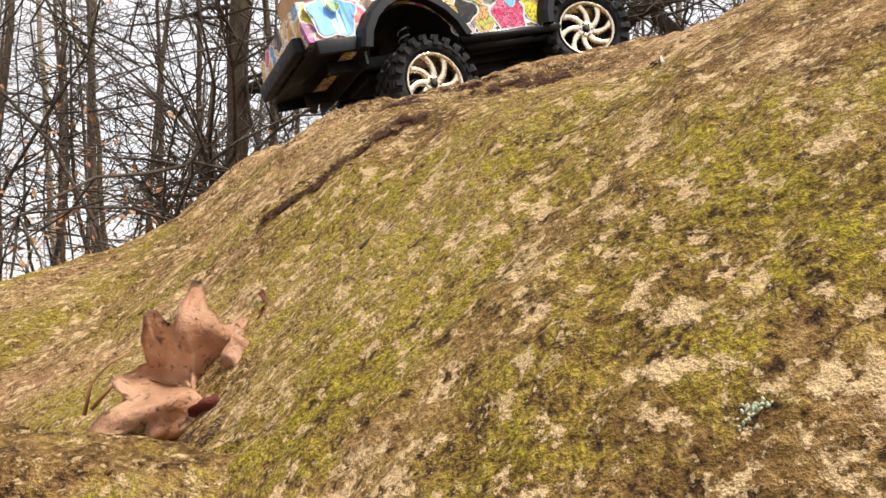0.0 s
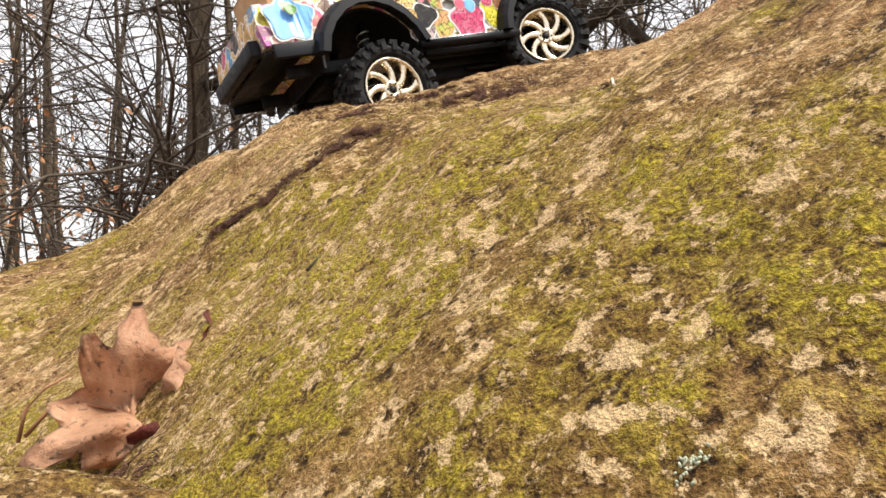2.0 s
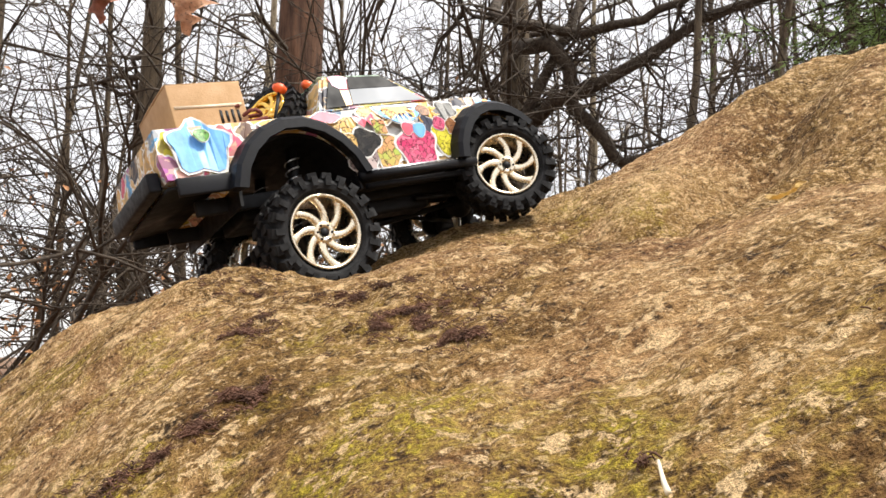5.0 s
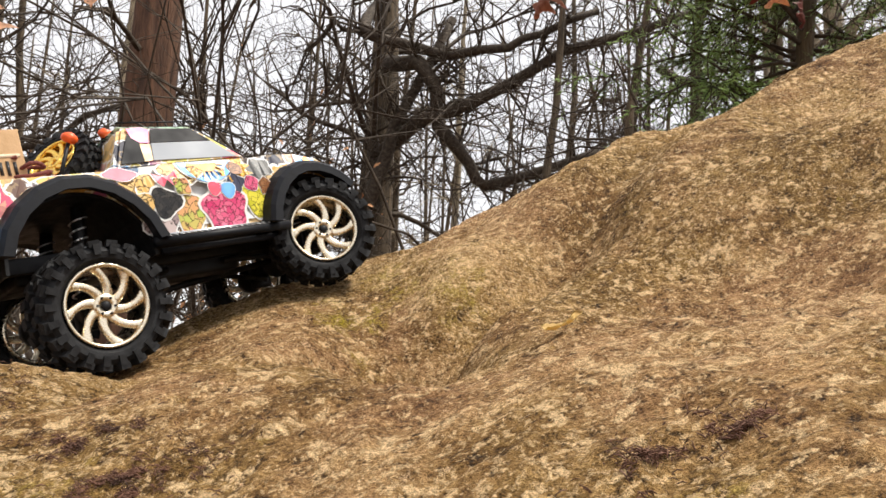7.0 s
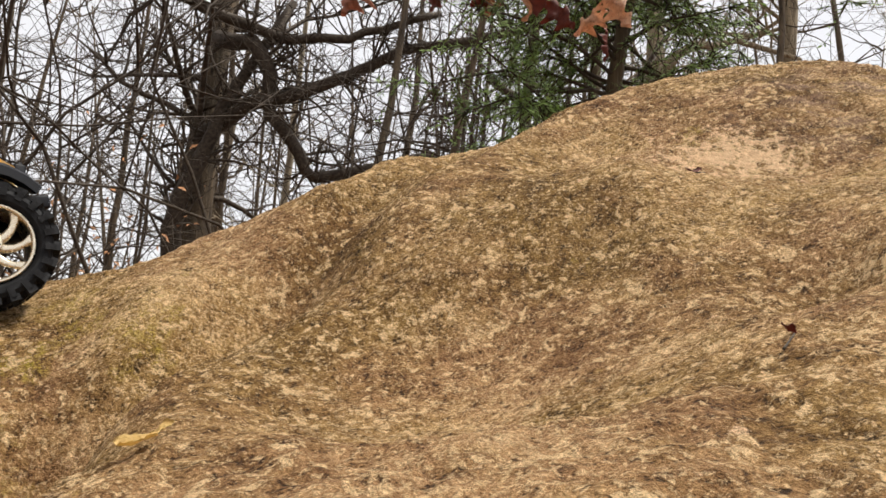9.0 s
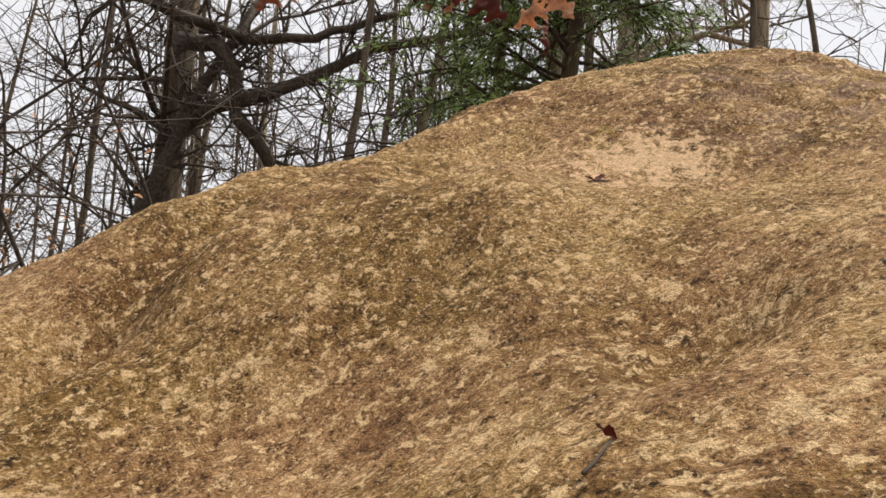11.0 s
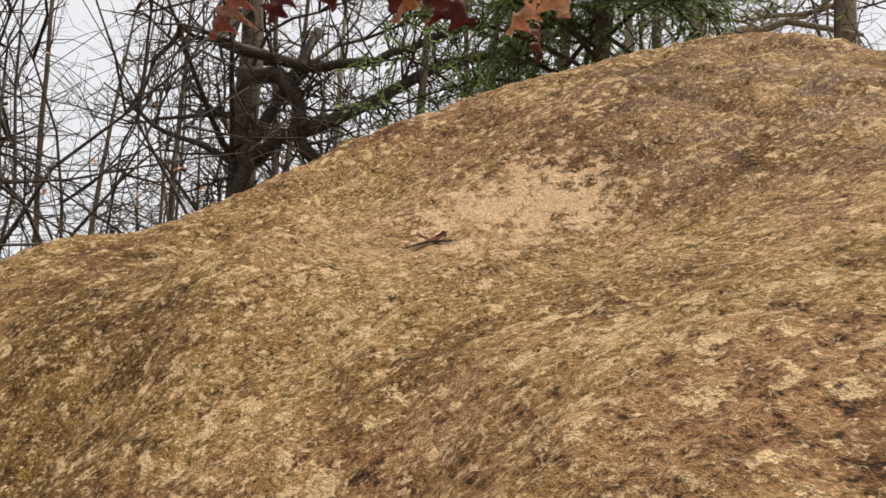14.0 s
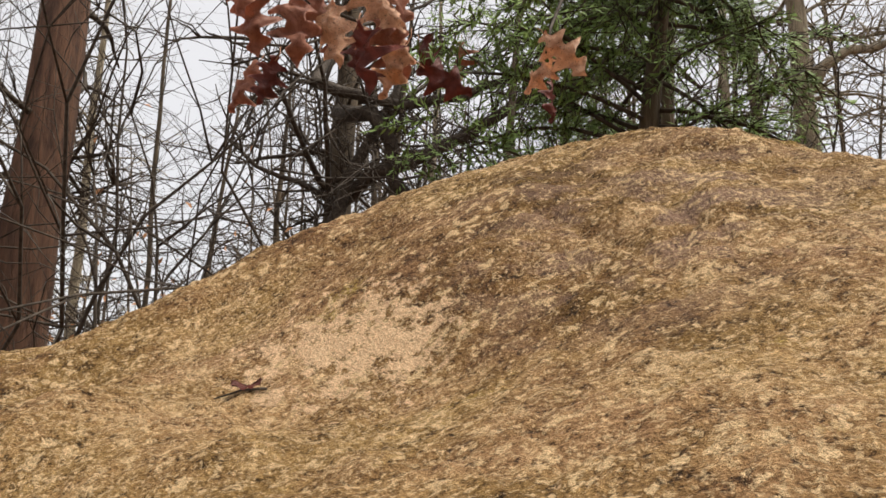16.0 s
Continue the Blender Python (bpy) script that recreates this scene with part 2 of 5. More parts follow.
def rock_height(x, y, rough=True):
    x, y = np.asarray(x, float), np.asarray(y, float)
    z = 0.4236 + 0.3473 * x + 0.3852 * y
    # the back and the far end fall away
    z = z - 2.2 * np.maximum(0, y - 1.28) ** 2 - 2.2 * np.maximum(0, x - 1.5) ** 2
    z = z - 2.2 * np.maximum(0, y - 1.25 - 1.1 * (x + 0.1)) ** 2
    for cx, cy, a, b, turn, height in SWELLS + HUMPS:
        c, s = math.cos(turn), math.sin(turn)
        u, v = (c * (x - cx) + s * (y - cy)) / a, (-s * (x - cx) + c * (y - cy)) / b
        z = z + height * np.exp(-0.5 * (u * u + v * v))
    # thin beds weather out as ledges and grooves near the top
    bed = z - 0.3 * x - 0.55 * y + 0.0025 * ripple(x, y, 0.05, 31)
    near = np.exp(-0.5 * (((x - 1.31) / 0.085) ** 2 + ((y - 0.97) / 0.085) ** 2))
    for level, deep in ((0.357, 0.006), (0.368, 0.010), (0.380, 0.015), (0.390, 0.009)):
        z = z + near * deep * (0.5 / (1 + np.exp(-np.clip((bed - level) / 0.0009, -40, 40))) - np.exp(-0.5 * ((bed - level + 0.0012) / 0.0013) ** 2))
    # a crevice at the foot, between the boulder and a low stone
    z = z - 0.035 * np.exp(-0.5 * (((x + 0.175) / 0.035) ** 2 + ((y - 0.372) / 0.016) ** 2))
    # the boulder ends round a line along its back
    ax, ay, bx, by = -0.15, 0.55, 1.5, 1.0
    t = np.clip(((x - ax) * (bx - ax) + (y - ay) * (by - ay)) / ((bx - ax) ** 2 + (by - ay) ** 2), 0, 1)
    far = np.hypot(x - ax - t * (bx - ax), y - ay - t * (by - ay)) + 0.08 * ripple(x, y, 0.4, 9)
    k = np.clip((1.25 - far) / 0.40, 0, 1)
    k = k * k * (3 - 2 * k)
    low = GROUND_Z - 0.1
    z = low + np.maximum(z - low, -0.02) * k
    if rough:
        z = z + 0.0040 * ripple(x, y, 0.075, 1) + 0.0028 * ripple(x, y, 0.031, 2) + 0.0018 * ripple(x, y, 0.0155, 3)
        z = z + 0.0050 * flakes(x, y, 0.021, 7) * (0.5 + 0.5 * ripple(x, y, 0.11, 8)) + 0.0026 * flakes(x, y, 0.0095, 5) + 0.0015 * flakes(x, y, 0.0060, 6)
    return z


def on_rock(x, y, lift=0.0):
    return Vector((x, y, float(rock_height(x, y)) + lift))


def rock_normal(x, y):
    e = 0.012
    return Vector((float(rock_height(x - e, y, False) - rock_height(x + e, y, False)), float(rock_height(x, y - e, False) - rock_height(x, y + e, False)), 2 * e)).normalized()


def mesh_object(name, verts, faces, mat, smooth=True):
    me = bpy.data.meshes.new(name)
    me.from_pydata(verts, [], faces)
    me.materials.append(mat)
    if smooth:
        me.polygons.foreach_set("use_smooth", [True] * len(me.polygons))
    me.update()
    return new(name, me)


def sheet(name, xs, ys, height, mat):
    gx, gy = np.meshgrid(xs, ys)
    gz = height(gx, gy)
    verts = np.stack([gx, gy, gz], -1).reshape(-1, 3)
    nx, ny = len(xs), len(ys)
    q = (np.arange(ny - 1)[:, None] * nx + np.arange(nx - 1)[None]).reshape(-1)
    faces = np.stack([q, q + 1, q + nx + 1, q + nx], -1)
    return mesh_object(name, verts.tolist(), faces.tolist(), mat)


def graded(lo, a, b, hi, fine, coarse):
    return np.concatenate([np.arange(lo, a, coarse), np.arange(a, b, fine), np.arange(b, hi + coarse, coarse)])


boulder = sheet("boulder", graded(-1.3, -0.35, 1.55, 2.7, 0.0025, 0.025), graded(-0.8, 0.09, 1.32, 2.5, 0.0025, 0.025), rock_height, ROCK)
tagged(boulder, "large tan granite boulder with yellow-green moss and pale lichen", "boulder")


def ground_height(x, y):
    return GROUND_Z + 0.05 * ripple(x, y, 1.3, 21) + 0.02 * ripple(x, y, 0.3, 22)


steps = np.concatenate([-np.geomspace(900, 6.2, 24), np.arange(-6, 6.01, 0.12), np.geomspace(6.2, 900, 24)])
ground = sheet("ground", steps, steps, ground_height, LITTER)
tagged(ground, "forest floor of brown fallen leaves", "ground", kind="structure")

# ---- helpers for things ----
def part(name, bm, mat, parent, label="", smooth=True):
    me = bpy.data.meshes.new(name)
    bm.to_mesh(me)
    bm.free()
    me.materials.append(mat)
    if smooth:
        me.polygons.foreach_set("use_smooth", [True] * len(me.polygons))
    ob = new(name, me)
    ob.parent = parent
    if label:
        ob["label"] = label
    return ob


def empty(name, m, label, category, group="", kind=""):
    ob = new(name)
    ob.matrix_world = m
    ob.empty_display_size = 0.05
    return tagged(ob, label, category, group, kind)


def tube_into(verts, faces, pts, radii, sides=6):
    """Adds a tapered tube along pts to lists of verts and faces."""
    base = len(verts)
    up = Vector((0.3, 0.2, 1))
    for i, (p, r) in enumerate(zip(pts, radii)):
        d = (pts[min(i + 1, len(pts) - 1)] - pts[max(i - 1, 0)]).normalized()
        u = d.cross(up if abs(d.dot(up.normalized())) < 0.95 else Vector((1, 0, 0))).normalized()
        v = d.cross(u)
        for k in range(sides):
            a = 2 * math.pi * k / sides
            verts.append(p + r * (math.cos(a) * u + math.sin(a) * v))
    for i in range(len(pts) - 1):
        for k in range(sides):
            a, b = base + i * sides + k, base + i * sides + (k + 1) % sides
            faces.append((a, b, b + sides, a + sides))
    faces.append(tuple(base + k for k in range(sides))[::-1])
    faces.append(tuple(base + (len(pts) - 1) * sides + k for k in range(sides)))


def wander(rng, start, way, length, bend, steps, droop=0.0):
    pts, d = [start.copy()], way.normalized()
    for _ in range(steps):
        d = (d + Vector((rng.gauss(0, bend), rng.gauss(0, bend), rng.gauss(0, bend) - droop))).normalized()
        pts.append(pts[-1] + d * (length / steps))
    return pts


def twigs_into(rng, verts, faces, pts, r0, level, spread=0.9, count=5, shrink=0.55):
    """Side shoots along a limb, each with finer shoots."""
    if level == 0:
        return
    total = sum((b - a).length for a, b in zip(pts, pts[1:]))
    for _ in range(count):
        i = rng.randrange(1, len(pts) - 1) if len(pts) > 2 else 1
        along = (pts[i] - pts[i - 1]).normalized()
        side = Vector((rng.gauss(0, 1), rng.gauss(0, 1), rng.gauss(0.1, 0.8))).normalized()
        way = (along * (1 - 0.5 * spread) + side * spread).normalized()
        length = total * rng.uniform(0.25, 0.6)
        q = wander(rng, pts[i], way, length, 0.24, 5)
        r = r0 * shrink * rng.uniform(0.7, 1.1)
        tube_into(verts, faces, q, [r * (1 - 0.75 * k / 5) for k in range(6)], 4)
        twigs_into(rng, verts, faces, q, r, level - 1, spread, max(3, count - 1), shrink)


def polar(az, dist):
    return Vector((dist * math.sin(radians(az)), dist * math.cos(radians(az)), 0))


def bare_tree(seed, foot, radius, height, lean, mat, limbs, label, level=2, first=0.8, group="bare trees", reach=(1.0, 2.2), sides=12, low=0.0):
    """A leafless tree: tapered trunk with root flare, limbs and twigs."""
    rng = random.Random(seed)
    tree = empty("bare_tree", Matrix.Translation((foot.x, foot.y, GROUND_Z - 0.05)), label, "tree", group)
    verts, faces = [], []
    pts, rad = [], []
    n = 14
    wob = [Vector((rng.gauss(0, 0.015), rng.gauss(0, 0.015), 0)) for _ in range(n + 1)]
    for i in range(n + 1):
        h = height * i / n
        pts.append(Vector((lean[0] * h, lean[1] * h, h)) + wob[i] * (h > 0))
        rad.append(radius * (1.5 if i == 0 else 1.0) * (1 - 0.7 * (i / n) ** 1.1))
    tube_into(verts, faces, pts, rad, sides)
    trunk = mesh_object("trunk", verts, faces, mat)
    trunk.parent = tree
    verts, faces = [], []
    for _ in range(limbs):
        h = rng.uniform(first, height * 0.92)
        i = min(n - 1, int(h / height * n))
        f = h / height * n - i
        at = pts[i].lerp(pts[i + 1], f)
        a = rng.uniform(0, 2 * math.pi)
        way = Vector((math.cos(a), math.sin(a), rng.uniform(-0.15, 0.9)))
        r = rad[i] * rng.uniform(0.16, 0.34)
        q = wander(rng, at, way, rng.uniform(*reach), 0.2, 7, low)
        tube_into(verts, faces, q, [r * (1 - 0.8 * k / 7) for k in range(8)], 5)
        twigs_into(rng, verts, faces, q, r, level, 0.9, 5)
    if faces:
        crown = mesh_object("crown", verts, faces, TWIG if mat is not BARK_PALE else mat)
        crown.parent = tree
    return tree


# ---- the woods behind the boulder ----
def limb(tree, pts, r0, r1, seed, level=2, mat=None):
    """One long crooked limb of a tree, with its twigs, as a part of it."""
    rng = random.Random(seed)
    inv = tree.matrix_world.inverted()
    way = []
    for a, b in zip(pts, pts[1:]):
        a, b = inv @ Vector(a), inv @ Vector(b)
        way += [a, a.lerp(b, 0.5) + Vector((rng.gauss(0, 0.02), rng.gauss(0, 0.02), rng.gauss(0, 0.02)))]
    way.append(inv @ Vector(pts[-1]))
    verts, faces = [], []
    n = len(way) - 1
    tube_into(verts, faces, way, [r0 + (r1 - r0) * k / n for k in range(n + 1)], 7)
    for i in range(2, n):
        d = (way[i] - way[i - 1]).normalized()
        for _ in range(3):
            side = Vector((rng.gauss(0, 1), rng.gauss(0, 0.5), rng.gauss(0, 1))).normalized()
            q = wander(rng, way[i], d * 0.5 + side, rng.uniform(0.4, 1.1), 0.22, 6)
            r = r0 * rng.uniform(0.14, 0.26)
            tube_into(verts, faces, q, [r * (1 - 0.8 * k / 6) for k in range(7)], 4)
            twigs_into(rng, verts, faces, q, r, level, 0.9, 4)
    ob = mesh_object("limb", verts, faces, mat or TWIG)
    ob.parent = tree
    return ob


thick = bare_tree(1, polar(-4.65, 6.1), 0.215, 9.0, (0.004, 0), BARK_RED, 8, "thick straight tree with reddish-brown bark and few low stubs", 1, 2.2, reach=(0.6, 1.4), sides=24)
forked = bare_tree(2, polar(11.2, 9.5), 0.21, 8.0, (0.005, 0), BARK_GREY, 22, "forked grey-brown tree with long crooked bare limbs", 2, 1.2, reach=(1.4, 3.2), sides=14)
limb(forked, [(1.76, 9.1, 4.45), (2.08, 8.52, 4.27), (2.3, 8.51, 3.96), (2.35, 8.56, 3.55), (2.72, 8.53, 3.15), (2.92, 8.51, 2.91), (3.58, 8.29, 3.12), (4.12, 8.1, 3.33)], 0.10, 0.05, 31)
limb(forked, [(1.75, 9.2, 3.3), (2.13, 8.62, 3.61), (2.67, 8.43, 3.82), (3.08, 8.27, 4.05), (3.67, 8.04, 4.45), (4.39, 7.8, 4.67), (5.23, 7.51, 5.01)], 0.09, 0.045, 32)
limb(forked, [(1.7, 9.2, 5.2), (1.44, 8.65, 4.6), (1.94, 8.53, 4.46), (2.44, 8.4, 4.35), (3.05, 8.21, 4.46), (3.41, 8.08, 4.63), (4.0, 7.87, 4.91)], 0.075, 0.04, 33)
limb(forked, [(1.75, 9.2, 1.4), (1.55, 9.0, 2.2), (1.72, 8.9, 2.9), (1.9, 8.8, 3.6), (2.5, 8.6, 4.9)], 0.13, 0.05, 34)
slim = bare_tree(3, polar(-14.9, 7.2), 0.115, 8.0, (0.01, 0), BARK_GREY, 20, "slender bare tree with dark brown bark", 2, 1.0)
limb(slim, [(-1.84, 6.95, 2.3), (-1.2, 6.7, 2.45), (-0.7, 6.5, 2.75), (-0.1, 6.4, 2.9)], 0.035, 0.012, 35)
pale_far = bare_tree(4, polar(52.0, 9.0), 0.13, 8.0, (-0.05, 0), BARK_PALE, 22, "pale-barked bare tree with an arching limb", 2, 2.0, reach=(1.0, 2.6))
pale_near = bare_tree(5, Vector((6.0, 6.3, 0)), 0.135, 8.0, (-0.055, 0), BARK_PALE, 22, "pale-barked bare tree standing behind the boulder", 2, 2.0)
limb(pale_near, [(5.62, 6.0, 4.0), (5.9, 5.85, 4.35), (6.3, 5.7, 4.45), (6.9, 5.4, 4.3)], 0.06, 0.02, 36, mat=BARK_PALE)
leaner = bare_tree(6, Vector((2.75, 5.55, 0)), 0.05, 5.0, (0.11, -0.06), BARK_GREY, 16, "thin leaning bare sapling with dark bark", 2, 1.6)
limb(leaner, [(3.16, 5.25, 3.12), (3.44, 5.19, 3.0), (3.77, 5.1, 2.97), (4.13, 4.98, 3.11), (4.36, 4.87, 3.37), (4.5, 4.78, 3.67)], 0.035, 0.015, 37)
rng = random.Random(77)
for k in range(18):
    az = -34 + 96 * (k + rng.uniform(0.1, 0.9)) / 18
    dist = rng.uniform(7.5, 13)
    bare_tree(100 + k, polar(az, dist), rng.uniform(0.035, 0.085), rng.uniform(6, 9), (rng.gauss(0, 0.05), rng.gauss(0, 0.03)), BARK_PALE if k % 4 == 1 else BARK_GREY,
              18, "slender leafless tree in the woods behind the boulder", 2, 0.9, reach=(0.9, 2.0), sides=8)


def far_woods():
    """The leafless woods farther off, too many stems to count."""
    rng = random.Random(5)
    verts, faces = [], []
    for k in range(120):
        foot = polar(rng.uniform(-50, 80), rng.uniform(12, 30))
        foot.z = GROUND_Z
        h = rng.uniform(7, 13)
        trunk = wander(rng, foot, Vector((rng.gauss(0, 0.05), rng.gauss(0, 0.05), 1)), h, 0.035, 7)
        r = rng.uniform(0.03, 0.11)
        tube_into(verts, faces, trunk, [r * (1 - 0.75 * i / 7) for i in range(8)], 6)
        for _ in range(15):
            i = rng.randrange(1, 7)
            at = trunk[i].lerp(trunk[i + 1], rng.random())
            a = rng.uniform(0, 6.283)
            q = wander(rng, at, Vector((math.cos(a), math.sin(a), rng.uniform(0.1, 1.2))), rng.uniform(1.0, 2.8), 0.2, 5)
            b = r * rng.uniform(0.15, 0.35)
            tube_into(verts, faces, q, [b * (1 - 0.7 * i / 5) for i in range(6)], 4)
            twigs_into(rng, verts, faces, q, b * 1.2, 1, 0.9, 5, 0.6)
    ob = mesh_object("far_woods", verts, faces, BARK_GREY)
    return tagged(ob, "distant leafless woods with thin grey-brown stems and twigs", "woods", kind="stuff")


far_woods()


def thicket():
    """Fine brushwood between the trunks, down to the boulder's edge."""
    rng = random.Random(8)
    verts, faces = [], []
    for k in range(90):
        foot = polar(rng.uniform(-40, 30), rng.uniform(5.2, 10))
        foot.z = GROUND_Z
        stem = wander(rng, foot, Vector((rng.gauss(0, 0.6), rng.gauss(0, 0.4), 1)), rng.uniform(2.6, 5.0), 0.20, 7)
        r = rng.uniform(0.012, 0.026)
        tube_into(verts, faces, stem, [r * (1 - 0.8 * i / 7) for i in range(8)], 5)
        twigs_into(rng, verts, faces, stem, r, 2, 0.85, 7, 0.5)
    ob = mesh_object("brushwood", verts, faces, TWIG)
    return tagged(ob, "tangled bare brushwood of thin dark twigs", "brushwood", kind="stuff")


thicket()


def brown_leaves():
    """Withered leaves that still hang in the brushwood."""
    rng = random.Random(12)
    verts, faces = [], []
    for k in range(1500):
        c = polar(rng.uniform(-40, 12), rng.uniform(6, 9))
        c.z = GROUND_Z + abs(rng.gauss(0, 1.0)) * 0.9 + 0.2
        u = Vector((rng.gauss(0, 1), rng.gauss(0, 1), rng.gauss(0, 1))).normalized()
        v = u.orthogonal().normalized()
        w = u.cross(v) * 0.012
        s = rng.uniform(0.02, 0.045)
        b = len(verts)
        verts += [c - u * s, c + v * s * 0.45 + w, c + u * s, c - v * s * 0.45 + w]
        faces += [(b, b + 1, b + 2), (b, b + 2, b + 3)]
    ob = mesh_object("withered_leaves", verts, faces, DRY_LEAF)
    return tagged(ob, "withered orange-brown leaves in the undergrowth", "leaves", kind="stuff")


DRY_LEAF = plain("dry_leaf", (0.42, 0.20, 0.085), 0.75, 0, 0.4, 40)
brown_leaves()
CEDAR = plain("cedar_needles", (0.15, 0.225, 0.042), 0.7, 0, 0.6, 5)


def cedar(foot, lean, height, label, seed, reach, count):
    """An evergreen with a leaning trunk and drooping sprays of fine needles."""
    rng = random.Random(seed)
    tree = empty("cedar_tree", Matrix.Translation((foot[0], foot[1], GROUND_Z - 0.05)), label, "tree")
    verts, faces = [], []
    trunk = [Vector((lean[0] * h, lean[1] * h, h)) for h in np.linspace(0, height, 10)]
    tube_into(verts, faces, trunk, [0.055 * (1 - 0.75 * i / 9) for i in range(10)], 10)
    mesh_object("trunk", verts, faces, BARK_GREY).parent = tree
    verts, faces, lv, lf = [], [], [], []
    for k in range(count):
        h = rng.uniform(0.36, 0.95) * height
        at = Vector((lean[0] * h, lean[1] * h, h))
        a = rng.uniform(0, 6.283)
        q = wander(rng, at, Vector((math.cos(a), math.sin(a), rng.uniform(-0.1, 0.5))), reach * rng.uniform(0.4, 1.0), 0.14, 7, 0.05)
        tube_into(verts, faces, q, [0.011 * (1 - 0.8 * i / 7) for i in range(8)], 4)
        for i in range(2, 8):
            for _ in range(5):
                d = (q[i] - q[i - 1]).normalized()
                side = Vector((rng.gauss(0, 1), rng.gauss(0, 1), rng.gauss(-0.2, 0.7))).normalized()
                tw = wander(rng, q[i], d * 0.6 + side, rng.uniform(0.08, 0.22), 0.18, 4, 0.06)
                tube_into(verts, faces, tw, [0.003, 0.0026, 0.002, 0.0016, 0.001], 3)
                for j in range(1, 5):
                    for _ in range(6):
                        c = tw[j].lerp(tw[j - 1], rng.random())
                        u = ((tw[j] - tw[j - 1]).normalized() + Vector((rng.gauss(0, 0.8), rng.gauss(0, 0.8), rng.gauss(0, 0.8)))).normalized()
                        v = u.orthogonal().normalized()
                        s, w = rng.uniform(0.018, 0.040), rng.uniform(0.0030, 0.0060)
                        b = len(lv)
                        lv.extend([c, c + u * s * 0.5 + v * w, c + u * s, c + u * s * 0.5 - v * w])
                        lf.append((b, b + 1, b + 2, b + 3))
    mesh_object("crown", verts, faces, TWIG).parent = tree
    needles = mesh_object("needles", lv, lf, CEDAR, False)
    needles.parent = tree
    needles["kind"] = "stuff"
    return tree


cedar((2.05, 2.75), (0.10, -0.06), 3.4, "dark green cedar with drooping sprays behind the boulder", 41, 0.95, 92)
cedar((2.72, 3.5), (0.02, -0.02), 3.8, "dark green cedar with thin open sprays", 42, 0.8, 34)

# ---- the toy truck, nose up on the slope ----
RUBBER = plain("black_rubber", (0.011, 0.011, 0.012), 0.75, 0, 0.35, 90, 0.0006, 0.25)
PLASTIC = plain("black_plastic", (0.006, 0.0065, 0.009), 0.5, 0, 0.25, 120, 0.0, 0.2)
UNDER = plain("black_chassis", (0.006, 0.006, 0.007), 0.55, 0, 0.3, 80, 0.0, 0.25)
CHAMPAGNE = plain("champagne_metal", (0.80, 0.70, 0.53), 0.28, 1.0, 0.08, 200)
STEEL = plain("bright_steel", (0.75, 0.75, 0.76), 0.3, 1.0, 0.1, 200)
GOLD = plain("gold_metal", (0.85, 0.55, 0.12), 0.25, 1.0, 0.1, 200)
GLASS_BLACK = plain("black_window", (0.010, 0.010, 0.012), 0.5, 0, 0.1, 40, 0.0, 0.12)
GLASS_GREY = plain("grey_window_film", (0.29, 0.31, 0.34), 0.5, 0, 0.06, 20, 0.0, 0.2)
WHITE = plain("white_vinyl", (0.72, 0.71, 0.69), 0.5, 0, 0.04, 40, 0.0, 0.25)
CARD = plain("cardboard", (0.46, 0.29, 0.15), 0.85, 0, 0.08, 60, 0.0004)
ORANGE = plain("orange_plastic", (0.75, 0.10, 0.015), 0.35, 0, 0.12, 60)
RED = plain("red_vinyl", (0.62, 0.03, 0.03), 0.4, 0, 0.1, 60)


def two_tone(name, a, b, scale, rough=0.4):
    """Printed vinyl in two colours with a drawn, cellular pattern and dark lines."""
    m, n, l, bs = material(name, rough)
    bs.inputs["Specular IOR Level"].default_value = 0.25
    v = node(n, "ShaderNodeTexVoronoi", Scale=scale)
    co = n.new("ShaderNodeTexCoord").outputs["Object"]
    l.new(mixed(n, l, 0.02, co, noise_colour(n, l, 90.0, co)), v.inputs["Vector"])
    e = node(n, "ShaderNodeTexVoronoi", Scale=scale)
    e.feature = "DISTANCE_TO_EDGE"
    l.new(mixed(n, l, 0.02, co, noise_colour(n, l, 90.0, co)), e.inputs["Vector"])
    sep = n.new("ShaderNodeSeparateColor")
    l.new(v.outputs["Color"], sep.inputs[0])
    c = mixed(n, l, sep.outputs[0], a, b)
    line = ramp(n, l, e.outputs["Distance"], (0.03, grey(0.18)), (0.07, grey(1)))
    l.new(mixed(n, l, 1.0, c, line, "MULTIPLY"), bs.inputs["Base Color"])
    return m


